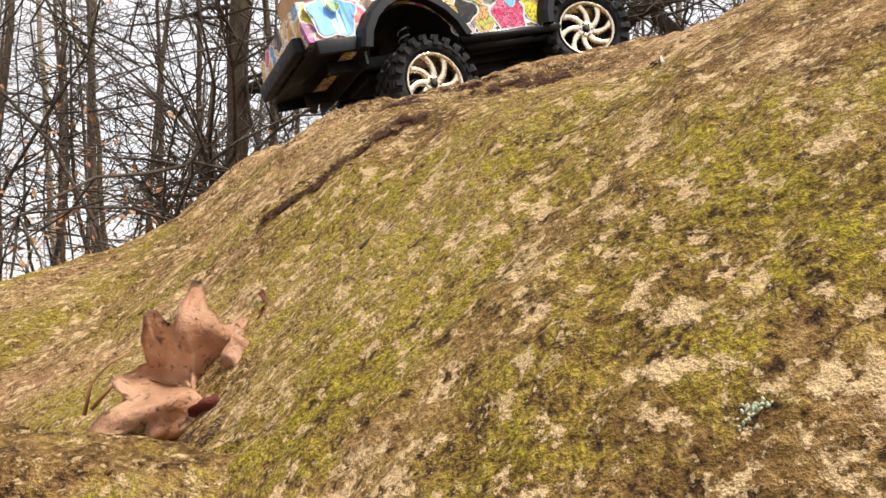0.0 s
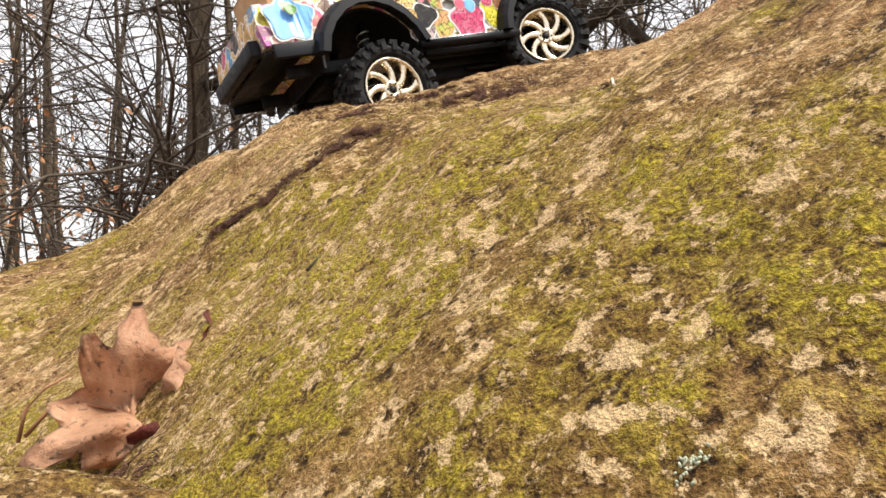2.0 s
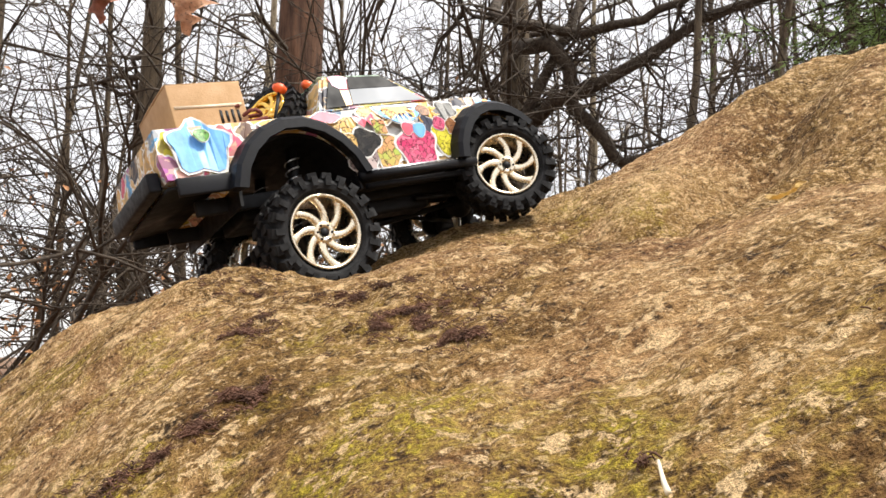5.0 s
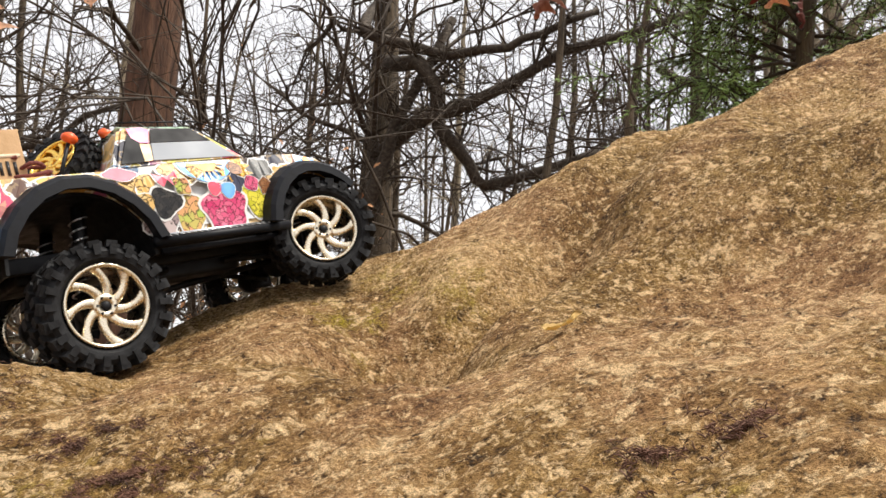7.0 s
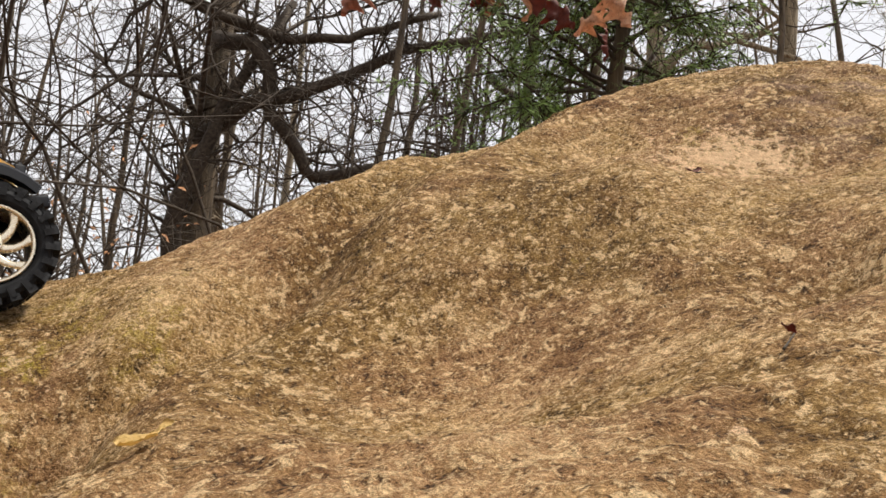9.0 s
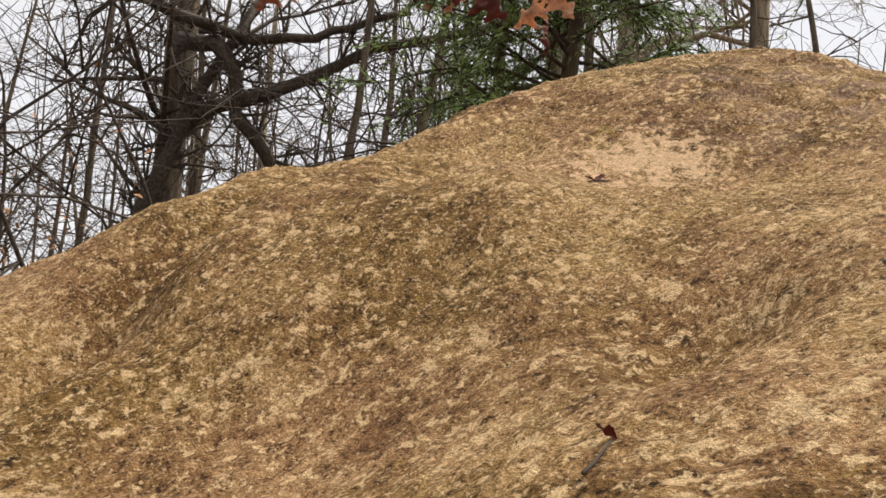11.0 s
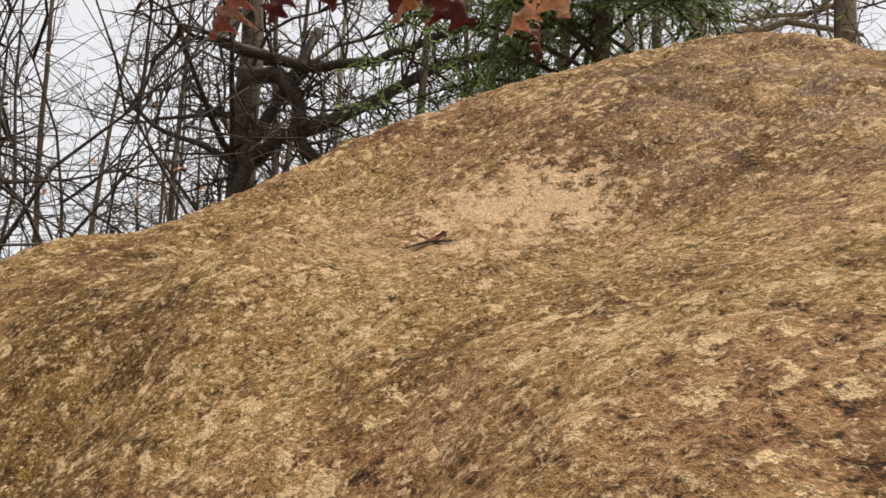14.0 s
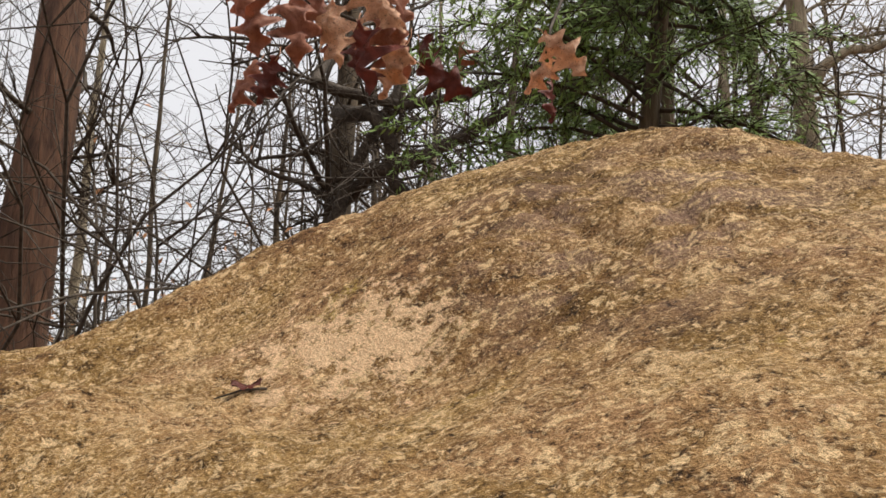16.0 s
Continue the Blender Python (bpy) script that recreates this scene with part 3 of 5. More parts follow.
def sticker_wrap():
    """Overlapping die-cut stickers: many-coloured cells with white margins."""
    m, n, l, b = material("sticker_wrap", 0.48)
    b.inputs["Specular IOR Level"].default_value = 0.22
    co = n.new("ShaderNodeTexCoord").outputs["Object"]
    w = mixed(n, l, 0.035, co, noise_colour(n, l, 45.0, co))
    v = node(n, "ShaderNodeTexVoronoi", Scale=36.0)
    l.new(w, v.inputs["Vector"])
    e = node(n, "ShaderNodeTexVoronoi", Scale=36.0)
    e.feature = "DISTANCE_TO_EDGE"
    l.new(w, e.inputs["Vector"])
    sep = n.new("ShaderNodeSeparateColor")
    l.new(v.outputs["Color"], sep.inputs[0])
    pal = ramp(n, l, sep.outputs[0], (0.0, (0.03, 0.03, 0.05)), (0.12, (0.60, 0.33, 0.07)), (0.30, (0.70, 0.46, 0.17)), (0.46, (0.62, 0.10, 0.18)),
               (0.52, (0.10, 0.33, 0.62)), (0.62, (0.72, 0.42, 0.36)), (0.74, (0.55, 0.50, 0.06)), (0.86, (0.16, 0.10, 0.08)), (0.94, (0.42, 0.14, 0.38)))
    pal.node.color_ramp.interpolation = "CONSTANT"
    inner = node(n, "ShaderNodeTexVoronoi", Scale=120.0)
    l.new(w, inner.inputs["Vector"])
    sep2 = n.new("ShaderNodeSeparateColor")
    l.new(inner.outputs["Color"], sep2.inputs[0])
    pal = mixed(n, l, ramp(n, l, sep2.outputs[1], (0.45, grey(0)), (0.5, grey(0.55))), pal, mixed(n, l, sep2.outputs[0], (0.05, 0.03, 0.03), (0.75, 0.55, 0.3)))
    edge = ramp(n, l, e.outputs["Distance"], (0.030, grey(1)), (0.045, grey(0)))
    l.new(mixed(n, l, edge, pal, (0.78, 0.77, 0.74)), b.inputs["Base Color"])
    return m


WRAP = sticker_wrap()
TRUCK_POSE = pose(0.083, 1.225, 0.809, 0, 0, 29.3) @ pose(0, 0, 0, 0, -15.4, 0) @ pose(0, 0, 0, -9.8, 0, 0)
truck = empty("toy_truck", TRUCK_POSE, "toy off-road truck covered in colourful stickers, climbing a mossy boulder", "toy truck")


def lathe(bm, profile, segments, m=Matrix.Identity(4), closed=True):
    """Turns a profile of (radius, along) about the local y axis."""
    rings = []
    for k in range(segments):
        a = 2 * math.pi * k / segments
        rings.append([bm.verts.new(m @ Vector((r * math.cos(a), y, r * math.sin(a)))) for r, y in profile])
    n = len(profile)
    for k in range(segments):
        A, B = rings[k], rings[(k + 1) % segments]
        for i in range(n if closed else n - 1):
            j = (i + 1) % n
            bm.faces.new((A[i], A[j], B[j], B[i]))


def box(bm, centre, size, turn=(0, 0, 0), bevel=0.0):
    made = bmesh.ops.create_cube(bm, matrix=pose(*centre, *turn) @ Matrix.Diagonal((*size, 1)))
    if bevel:
        edges = list({e for v in made["verts"] for e in v.link_edges})
        bmesh.ops.bevel(bm, geom=edges, offset=bevel, segments=2, affect="EDGES", profile=0.6)


def rod(bm, a, b, r, sides=8, r2=None):
    a, b = Vector(a), Vector(b)
    d = b - a
    m = Matrix.Translation((a + b) / 2) @ d.to_track_quat("Z", "Y").to_matrix().to_4x4()
    bmesh.ops.create_cone(bm, segments=sides, cap_ends=True, radius1=r, radius2=r if r2 is None else r2, depth=d.length, matrix=m)


def tyre_bm():
    bm = bmesh.new()
    w = 0.027
    lathe(bm, [(0.0430, -w * 0.72), (0.0480, -w * 0.95), (0.0545, -w), (0.0592, -w * 0.88), (0.0612, -w * 0.5), (0.0616, 0), (0.0612, w * 0.5), (0.0592, w * 0.88), (0.0545, w), (0.0480, w * 0.95), (0.0430, w * 0.72), (0.0420, 0)], 48)
    for k in range(22):
        for side in (-1, 1):
            a = 360 * (k + (0.25 if side > 0 else -0.25)) / 22
            spin = Matrix.Rotation(radians(a), 4, "Y")
            for x, y, z, sx, sy, sz, tw in ((0, side * w * 0.80, 0.0625, 0.0105, 0.0125, 0.0066, 14 * side), (0.0075, side * w * 0.30, 0.0634, 0.0082, 0.0105, 0.0056, -24 * side), (0, side * w * 1.0, 0.0565, 0.0068, 0.0044, 0.0105, 0)):
                bmesh.ops.create_cube(bm, matrix=spin @ pose(x, y, z, 0, 0, tw) @ Matrix.Diagonal((sx, sy, sz, 1)))
    return bm


def rim_bm():
    """A deep dished rim with its hub; its face looks along -y."""
    bm = bmesh.new()
    lathe(bm, [(0.0425, -0.0205), (0.0432, -0.0225), (0.0420, -0.0238), (0.0398, -0.0232), (0.0386, -0.0200), (0.0372, -0.006), (0.0362, 0.018), (0.0390, 0.020), (0.0420, 0.016)], 56)
    lathe(bm, [(0.0052, -0.0185), (0.0118, -0.0185), (0.0128, -0.0165), (0.0128, -0.006), (0.0052, -0.006)], 32)
    bmesh.ops.recalc_face_normals(bm, faces=bm.faces)
    return bm


def spoke_bm():
    """One swept spoke, flat-topped with chamfered edges."""
    bm = bmesh.new()
    rows = []
    for i in range(9):
        f = i / 8
        r = 0.0115 + f * 0.0270
        a = 0.52 * f ** 1.25
        half = (0.0052 - 0.0008 * f + 0.0020 * max(0, f - 0.7) / 0.3) / r
        y = -0.0172 - 0.0030 * f
        rows.append([bm.verts.new((r * math.cos(t), yy, r * math.sin(t))) for t, yy in ((a - half, y + 0.0016), (a - half * 0.55, y), (a + half * 0.55, y), (a + half, y + 0.0016), (a + half * 0.8, y + 0.0070), (a - half * 0.8, y + 0.0070))])
    for A, B in zip(rows, rows[1:]):
        for i in range(6):
            bm.faces.new((A[i], A[(i + 1) % 6], B[(i + 1) % 6], B[i]))
    bmesh.ops.recalc_face_normals(bm, faces=bm.faces)
    return bm


def add_spokes(rim, count, metal):
    first = part("spoke", spoke_bm(), metal, rim)
    for k in range(1, count):
        ob = new("spoke", first.data)
        ob.parent = rim
        ob.matrix_local = Matrix.Rotation(2 * math.pi * k / count, 4, "Y")


def hub_bm():
    bm = bmesh.new()
    lathe(bm, [(0.0001, -0.0195), (0.0042, -0.0195), (0.0050, -0.0180), (0.0050, 0.012), (0.0001, 0.012)], 16, closed=False)
    for k in range(6):
        a = 2 * math.pi * k / 6
        rod(bm, (0.0088 * math.cos(a), -0.0200, 0.0088 * math.sin(a)), (0.0088 * math.cos(a), -0.0180, 0.0088 * math.sin(a)), 0.0014, 6)
    return bm


def drum_bm():
    bm = bmesh.new()
    lathe(bm, [(0.0001, -0.004), (0.016, -0.004), (0.018, -0.002), (0.018, 0.016), (0.0001, 0.016)], 28, closed=False)
    return bm


def wheel(parent, m, metal=CHAMPAGNE, label="champagne alloy wheel with swept spokes"):
    first = part("wheel", rim_bm(), metal, parent, label)
    first.matrix_local = m
    add_spokes(first, 8, metal)
    part("tyre", tyre_bm(), RUBBER, first, "knobbly black rubber tyre", smooth=False)
    part("hub_nut", hub_bm(), UNDER, first)
    return first


for x, y, z, steer, camber in ((0.139, -0.098, 0.087, -22, -4), (0.143, 0.098, 0.068, -22, -4), (-0.158, -0.098, 0.043, 0, 4), (-0.158, 0.098, 0.056, 0, 4)):
    turn = pose(x, y, z, camber, 0, steer) @ (pose(0, 0, 0, 0, random.uniform(0, 90), 0) if y < 0 else pose(0, 0, 0, 0, 20, 180))
    w = wheel(truck, turn)
    part("brake_drum", drum_bm(), UNDER, w)

ARCH_F, ARCH_R = (0.139, 0.098, 0.070), (-0.158, 0.090, 0.078)


def arch(cx, cz, r, a0, a1, n=12):
    return [(cx + r * math.cos(radians(a0 + (a1 - a0) * k / n)), cz + r * math.sin(radians(a0 + (a1 - a0) * k / n))) for k in range(n + 1)]


def slab(bm, outline, y0, y1, taper=None):
    """A side profile (x, z) carried across from y0 to y1."""
    rows = [[bm.verts.new((x, y * (taper(x, z) if taper else 1), z)) for x, z in outline] for y in (y0, y1)]
    n = len(outline)
    for i in range(n):
        j = (i + 1) % n
        bm.faces.new((rows[0][i], rows[0][j], rows[1][j], rows[1][i]))
    bm.faces.new(rows[0][::-1])
    bm.faces.new(rows[1])
    bmesh.ops.triangulate(bm, faces=[f for f in bm.faces if len(f.verts) > 4])
    bmesh.ops.recalc_face_normals(bm, faces=bm.faces)


def body_taper(x, z):
    return 1.0 - 0.55 * max(0, z - 0.172) / 0.1 - 0.10 * max(0, x - 0.16) / 0.04


outline = [(-0.305, 0.128), (-0.309, 0.150), (-0.305, 0.187), (-0.20, 0.188), (-0.105, 0.190), (-0.02, 0.196), (0.066, 0.197), (0.105, 0.200), (0.140, 0.199), (0.172, 0.190), (0.190, 0.176), (0.199, 0.150), (0.202, 0.128)]
outline += arch(*ARCH_F, 22, 168) + [(0.060, 0.106), (-0.086, 0.106)] + arch(*ARCH_R, 14, 160) + [(-0.236, 0.122)]
bm = bmesh.new()
slab(bm, outline, -0.0985, 0.0985, body_taper)
part("body", bm, WRAP, truck, "plastic truck body wrapped in overlapping stickers", smooth=False)


def loft(bm, low, high):
    """A closed solid between two rings of points."""
    A, B = [bm.verts.new(p) for p in low], [bm.verts.new(p) for p in high]
    n = len(A)
    for i in range(n):
        bm.faces.new((A[i], A[(i + 1) % n], B[(i + 1) % n], B[i]))
    bm.faces.new(A[::-1])
    bm.faces.new(B)
    bmesh.ops.recalc_face_normals(bm, faces=bm.faces)


bm = bmesh.new()
loft(bm, [(-0.104, -0.090, 0.189), (0.068, -0.090, 0.195), (0.074, 0, 0.196), (0.068, 0.090, 0.195), (-0.104, 0.090, 0.189)],
     [(-0.080, -0.074, 0.245), (0.014, -0.074, 0.243), (0.018, 0, 0.2445), (0.014, 0.074, 0.243), (-0.080, 0.074, 0.245)])
bmesh.ops.bevel(bm, geom=list(bm.edges), offset=0.004, segments=2, affect="EDGES")
part("cab", bm, WRAP, truck, "low cab with sticker-covered pillars", smooth=False)
bm = bmesh.new()
loft(bm, [(-0.082, -0.070, 0.2452), (0.012, -0.070, 0.2435), (0.012, 0.070, 0.2435), (-0.082, 0.070, 0.2452)], [(-0.078, -0.066, 0.2485), (0.008, -0.066, 0.247), (0.008, 0.066, 0.247), (-0.078, 0.066, 0.2485)])
part("roof", bm, two_tone("pale_green_stickers", (0.62, 0.70, 0.50), (0.30, 0.55, 0.42), 45), truck, "roof covered in pale green and yellow stickers")


def panel(name, pts, mat, lift, parent, label="", thick=0.0012):
    """A thin plate with its outer face lifted along its own normal."""
    pts = [Vector(p) for p in pts]
    nrm = (pts[1] - pts[0]).cross(pts[2] - pts[0]).normalized()
    bm = bmesh.new()
    loft(bm, [p + nrm * (lift - thick) for p in pts], [p + nrm * lift for p in pts])
    return part(name, bm, mat, parent, label, smooth=False)


def cab_side(x, z, s=-1):
    k = (z - 0.189) / 0.056
    return Vector((x, s * (0.090 - 0.016 * k), z))


for s in (-1, 1):
    order = (lambda p: p) if s < 0 else (lambda p: p[::-1])
    low = [cab_side(-0.055, 0.199, s), cab_side(0.052, 0.1985, s), cab_side(0.027, 0.2215, s), cab_side(-0.050, 0.2215, s)]
    high = [cab_side(-0.0500, 0.2225, s), cab_side(0.026, 0.2225, s), cab_side(0.006, 0.2400, s), cab_side(-0.044, 0.2405, s)]
    panel("side_window", order(low), GLASS_GREY, 0.0022, truck, "grey lower side window pane")
    panel("side_window", order(high), GLASS_BLACK, 0.0022, truck, "black upper side window pane")
    quarter = [cab_side(-0.094, 0.196, s), cab_side(-0.066, 0.197, s), cab_side(-0.062, 0.2345, s), cab_side(-0.074, 0.2345, s)]
    panel("quarter_window", order(quarter), GLASS_BLACK, 0.0022, truck)
ws = [Vector((0.0675, -0.080, 0.1995)), Vector((0.0675, 0.080, 0.1995)), Vector((0.018, 0.066, 0.2415)), Vector((0.018, -0.066, 0.2415))]
shield = panel("windscreen", ws, plain("dark_windscreen", (0.035, 0.037, 0.042), 0.28, 0, 0.1, 30), 0.0035, truck, "dark grey windscreen with a red sale sticker")
across, upward = (ws[0] - ws[1]).normalized(), (ws[3] - ws[0] + ws[2] - ws[1]).normalized()
outward = (ws[1] - ws[0]).cross(ws[3] - ws[0]).normalized()
heart = sum(ws, Vector()) / 4 + outward * 0.0045 + across * 0.028
tag_pts = [heart - across * 0.017 - upward * 0.011, heart - across * 0.017 + upward * 0.011, heart + across * 0.017 + upward * 0.011, heart + across * 0.017 - upward * 0.011]
panel("sale_sticker", tag_pts, RED, 0.0, shield, "red FOR SALE sticker", 0.0006)
for text, up in (("FOR", 0.0035), ("SALE", -0.0035)):
    curve = bpy.data.curves.new("lettering", "FONT")
    curve.body, curve.size, curve.align_x, curve.align_y, curve.extrude = text, 0.0085, "CENTER", "CENTER", 0.0001
    curve.materials.append(WHITE)
    ob = new("lettering", curve)
    ob.parent = shield
    basis = Matrix((-across, upward, outward)).transposed().to_4x4()
    ob.matrix_local = Matrix.Translation(heart + upward * up + outward * 0.0006) @ basis
bar = [heart - across * 0.013 - upward * 0.0102, heart - across * 0.013 - upward * 0.0078, heart + across * 0.013 - upward * 0.0078, heart + across * 0.013 - upward * 0.0102]
panel("sticker_bar", bar, WHITE, 0.0008, shield, "", 0.0004)

for s in (-1, 1):
    order = (lambda p: p) if s < 0 else (lambda p: p[::-1])
    panel("pillar_sticker", order([cab_side(-0.063, 0.2225, s), cab_side(-0.053, 0.2215, s), cab_side(-0.047, 0.2395, s), cab_side(-0.056, 0.2430, s), cab_side(-0.073, 0.2415, s), cab_side(-0.071, 0.229, s)]), plain("pink_print", (0.78, 0.12, 0.36), 0.4, 0, 0.2, 60), 0.0024, truck, "pink sticker on the rear pillar")
    panel("pillar_sticker", order([cab_side(-0.066, 0.1975, s), cab_side(-0.056, 0.1985, s), cab_side(-0.052, 0.2195, s), cab_side(-0.064, 0.2210, s)]), plain("sand_print", (0.70, 0.46, 0.18), 0.4, 0, 0.25, 90), 0.0024, truck, "sand-coloured sticker on the rear pillar")

# bonnet with a raised middle, lamps and grille
bm = bmesh.new()
loft(bm, [(0.072, -0.062, 0.198), (0.150, -0.060, 0.196), (0.186, -0.052, 0.182), (0.186, 0.052, 0.182), (0.150, 0.060, 0.196), (0.072, 0.062, 0.198)],
     [(0.076, -0.054, 0.206), (0.146, -0.052, 0.2045), (0.178, -0.044, 0.190), (0.178, 0.044, 0.190), (0.146, 0.052, 0.2045), (0.076, 0.054, 0.206)])
part("bonnet", bm, WRAP, truck, "sticker-covered bonnet", smooth=False)
bm = bmesh.new()
box(bm, (0.2015, 0, 0.155), (0.004, 0.10, 0.022), (0, -8, 0), 0.001)
part("grille", bm, UNDER, truck)
for s in (-1, 1):
    bm = bmesh.new()
    rod(bm, (0.1985, s * 0.066, 0.158), (0.204, s * 0.066, 0.157), 0.011, 20)
    part("headlight", bm, plain("lamp_lens", (0.6, 0.6, 0.62), 0.15, 0, 0.05), truck)


def flare_bm(cx, cz, r, a0, a1, s, drop):
    """A wheel-arch flare: a bent strip with a rolled outer lip."""
    bm = bmesh.new()
    n = 9
    rows = []
    for k in range(n + 1):
        f = k / n
        a = radians(a0 + (a1 - a0) * f)
        c, q = math.cos(a), math.sin(a)
        flat = 1 + 0.16 * max(0, math.sin(radians(180 * f))) ** 4 * 0.3
        rows.append([bm.verts.new((cx + c * rr * flat, s * yy, cz + q * rr * flat - d)) for rr, yy, d in ((r + 0.013, 0.0960, 0), (r + 0.0105, 0.1150, drop * 0.5), (r + 0.0070, 0.1205, drop), (r - 0.0030, 0.1210, drop), (r - 0.0035, 0.1180, drop), (r + 0.001, 0.0960, 0))])
    for A, B in zip(rows, rows[1:]):
        for i in range(6):
            bm.faces.new((A[i], A[(i + 1) % 6], B[(i + 1) % 6], B[i]))
    for R in (rows[0], rows[-1]):
        bm.faces.new(R)
    bmesh.ops.recalc_face_normals(bm, faces=bm.faces)
    return bm


for s in (-1, 1):
    part("front_flare", flare_bm(*ARCH_F, 40, 172, s, 0.003), PLASTIC, truck, "matt black front wheel-arch flare", smooth=False)
    part("rear_flare", flare_bm(*ARCH_R, 12, 168, s, 0.003), PLASTIC, truck, "matt black rear wheel-arch flare", smooth=False)
    bm = bmesh.new()
    rod(bm, (-0.088, s * 0.108, 0.101), (0.088, s * 0.108, 0.101), 0.0055, 12)
    rod(bm, (-0.075, s * 0.095, 0.092), (0.075, s * 0.095, 0.092), 0.004, 10)
    slider = part("rock_slider", bm, PLASTIC, truck, "black side step below the door")
    bm = bmesh.new()
    for k in range(22):
        for j in (0, 1):
            box(bm, (-0.082 + 0.0076 * k + 0.0038 * j, s * (0.1062 + 0.0036 * j), 0.1069), (0.0026, 0.0015, 0.0008))
    part("tread_plate", bm, STEEL, slider, "bright raised treads")
    bm = bmesh.new()
    box(bm, (-0.010, s * 0.1010, 0.1092), (0.142, 0.0036, 0.0026))
    part("sill_strip", bm, STEEL, truck, "bright strip along the sill")
    bm = bmesh.new()
    box(bm, (-0.268, s * 0.1005, 0.118), (0.062, 0.006, 0.020), (0, 0, 0), 0.002)
    part("bumper_side", bm, PLASTIC, truck)

# chassis, axles, links and dampers
bm = bmesh.new()
box(bm, (-0.01, 0, 0.098), (0.40, 0.074, 0.020), (0, 0, 0), 0.003)
box(bm, (-0.01, 0, 0.082), (0.13, 0.060, 0.022), (0, 0, 0), 0.005)
for s in (-1, 1):
    box(bm, (-0.02, s * 0.055, 0.105), (0.50, 0.008, 0.018), (0, 0, 0), 0.002)
part("chassis", bm, UNDER, truck, "black chassis with a skid plate")
for name, ax, za, zb in (("front_axle", 0.140, 0.082, 0.068), ("rear_axle", -0.158, 0.043, 0.056)):
    bm = bmesh.new()
    rod(bm, (ax, -0.085, za), (ax, 0.085, zb), 0.0085, 12)
    bmesh.ops.create_uvsphere(bm, u_segments=14, v_segments=10, radius=0.019, matrix=pose(ax, 0.018, (za + zb) / 2))
    for s in (-1, 1):
        box(bm, (ax, s * 0.066, za if s < 0 else zb), (0.026, 0.014, 0.034), (0, 0, 0), 0.003)
    axle = part(name, bm, UNDER, truck)
    for s in (-1, 1):
        z0 = za if s < 0 else zb
        bm = bmesh.new()
        inner = 0.03 if ax > 0 else -0.045
        rod(bm, (ax, s * 0.05, z0 - 0.008), (inner, s * 0.036, 0.082), 0.0036, 8)
        part("link_rod", bm, UNDER, truck)
        bm = bmesh.new()
        rod(bm, (ax, s * 0.055, z0 + 0.01), (ax * 0.86, s * 0.052, 0.165), 0.0042, 10)
        rod(bm, (ax * 0.93, s * 0.0535, z0 + 0.055), (ax * 0.86, s * 0.052, 0.165), 0.0072, 12)
        damper = part("damper", bm, UNDER, truck)
        bm = bmesh.new()
        for k in range(60):
            f0, f1 = k / 60, (k + 1) / 60
            lo, hi = Vector((ax * 0.985, s * 0.0548, z0 + 0.018)), Vector((ax * 0.88, s * 0.0524, 0.150))
            P = [lo.lerp(hi, f) + 0.0092 * Vector((math.cos(f * 50), math.sin(f * 50), 0)) for f in (f0, f1)]
            rod(bm, P[0], P[1], 0.0011, 5)
        part("spring", bm, STEEL, damper)
bm = bmesh.new()
rod(bm, (0.125, 0.010, 0.078), (-0.140, 0.010, 0.055), 0.0042, 10)
part("drive_shaft", bm, UNDER, truck)
for cx, cz, r in (ARCH_F, ARCH_R):
    bm = bmesh.new()
    slab(bm, arch(cx, cz, r - 0.0006, 0, 180, 16) + arch(cx, cz, r - 0.004, 180, 0, 16), -0.0968, 0.0968)
    part("inner_arch", bm, UNDER, truck, smooth=False)
bm = bmesh.new()
box(bm, (-0.012, 0, 0.1035), (0.140, 0.184, 0.004))
part("floor_pan", bm, UNDER, truck)
bm = bmesh.new()
box(bm, (-0.270, 0, 0.1225), (0.074, 0.186, 0.004), (0, -5, 0))
part("bed_pan", bm, UNDER, truck)

# bumpers, winch hoop and the cord over the bonnet
bm = bmesh.new()
box(bm, (0.216, 0, 0.132), (0.020, 0.150, 0.020), (0, 0, 0), 0.004)
for s in (-1, 1):
    box(bm, (0.214, s * 0.076, 0.136), (0.026, 0.018, 0.016), (0, 0, s * 14), 0.003)
    box(bm, (0.222, s * 0.034, 0.165), (0.014, 0.007, 0.056), (0, 12, 0), 0.002)
    box(bm, (0.205, s * 0.030, 0.120), (0.03, 0.012, 0.010), (0, 0, 0), 0.002)
rod(bm, (0.2275, -0.036, 0.191), (0.2275, 0.036, 0.191), 0.0042, 10)
bumper = part("front_bumper", bm, PLASTIC, truck, "black steel bumper with a winch hoop")
bm = bmesh.new()
rod(bm, (0.214, -0.024, 0.152), (0.214, 0.024, 0.152), 0.009, 14)
part("winch", bm, UNDER, bumper)
for s in (-1, 1):
    bm = bmesh.new()
    lathe(bm, [(0.0045, -0.0012), (0.0068, -0.0012), (0.0068, 0.0012), (0.0045, 0.0012)], 16, pose(0.229, s * 0.042, 0.126))
    part("shackle", bm, RED, bumper, "small red shackle")
bm = bmesh.new()
box(bm, (-0.315, 0, 0.132), (0.014, 0.17, 0.022), (0, 0, 0), 0.003)
part("rear_bumper", bm, PLASTIC, truck)
for s in (-1, 1):
    bm = bmesh.new()
    rod(bm, (0.226, s * 0.036, 0.193), (0.020, s * 0.070, 0.252), 0.0010, 6)
    rod(bm, (0.020, s * 0.070, 0.252), (-0.080, s * 0.070, 0.252), 0.0010, 6)
    part("cord", bm, UNDER, truck, "thin black cord from bumper to roof")


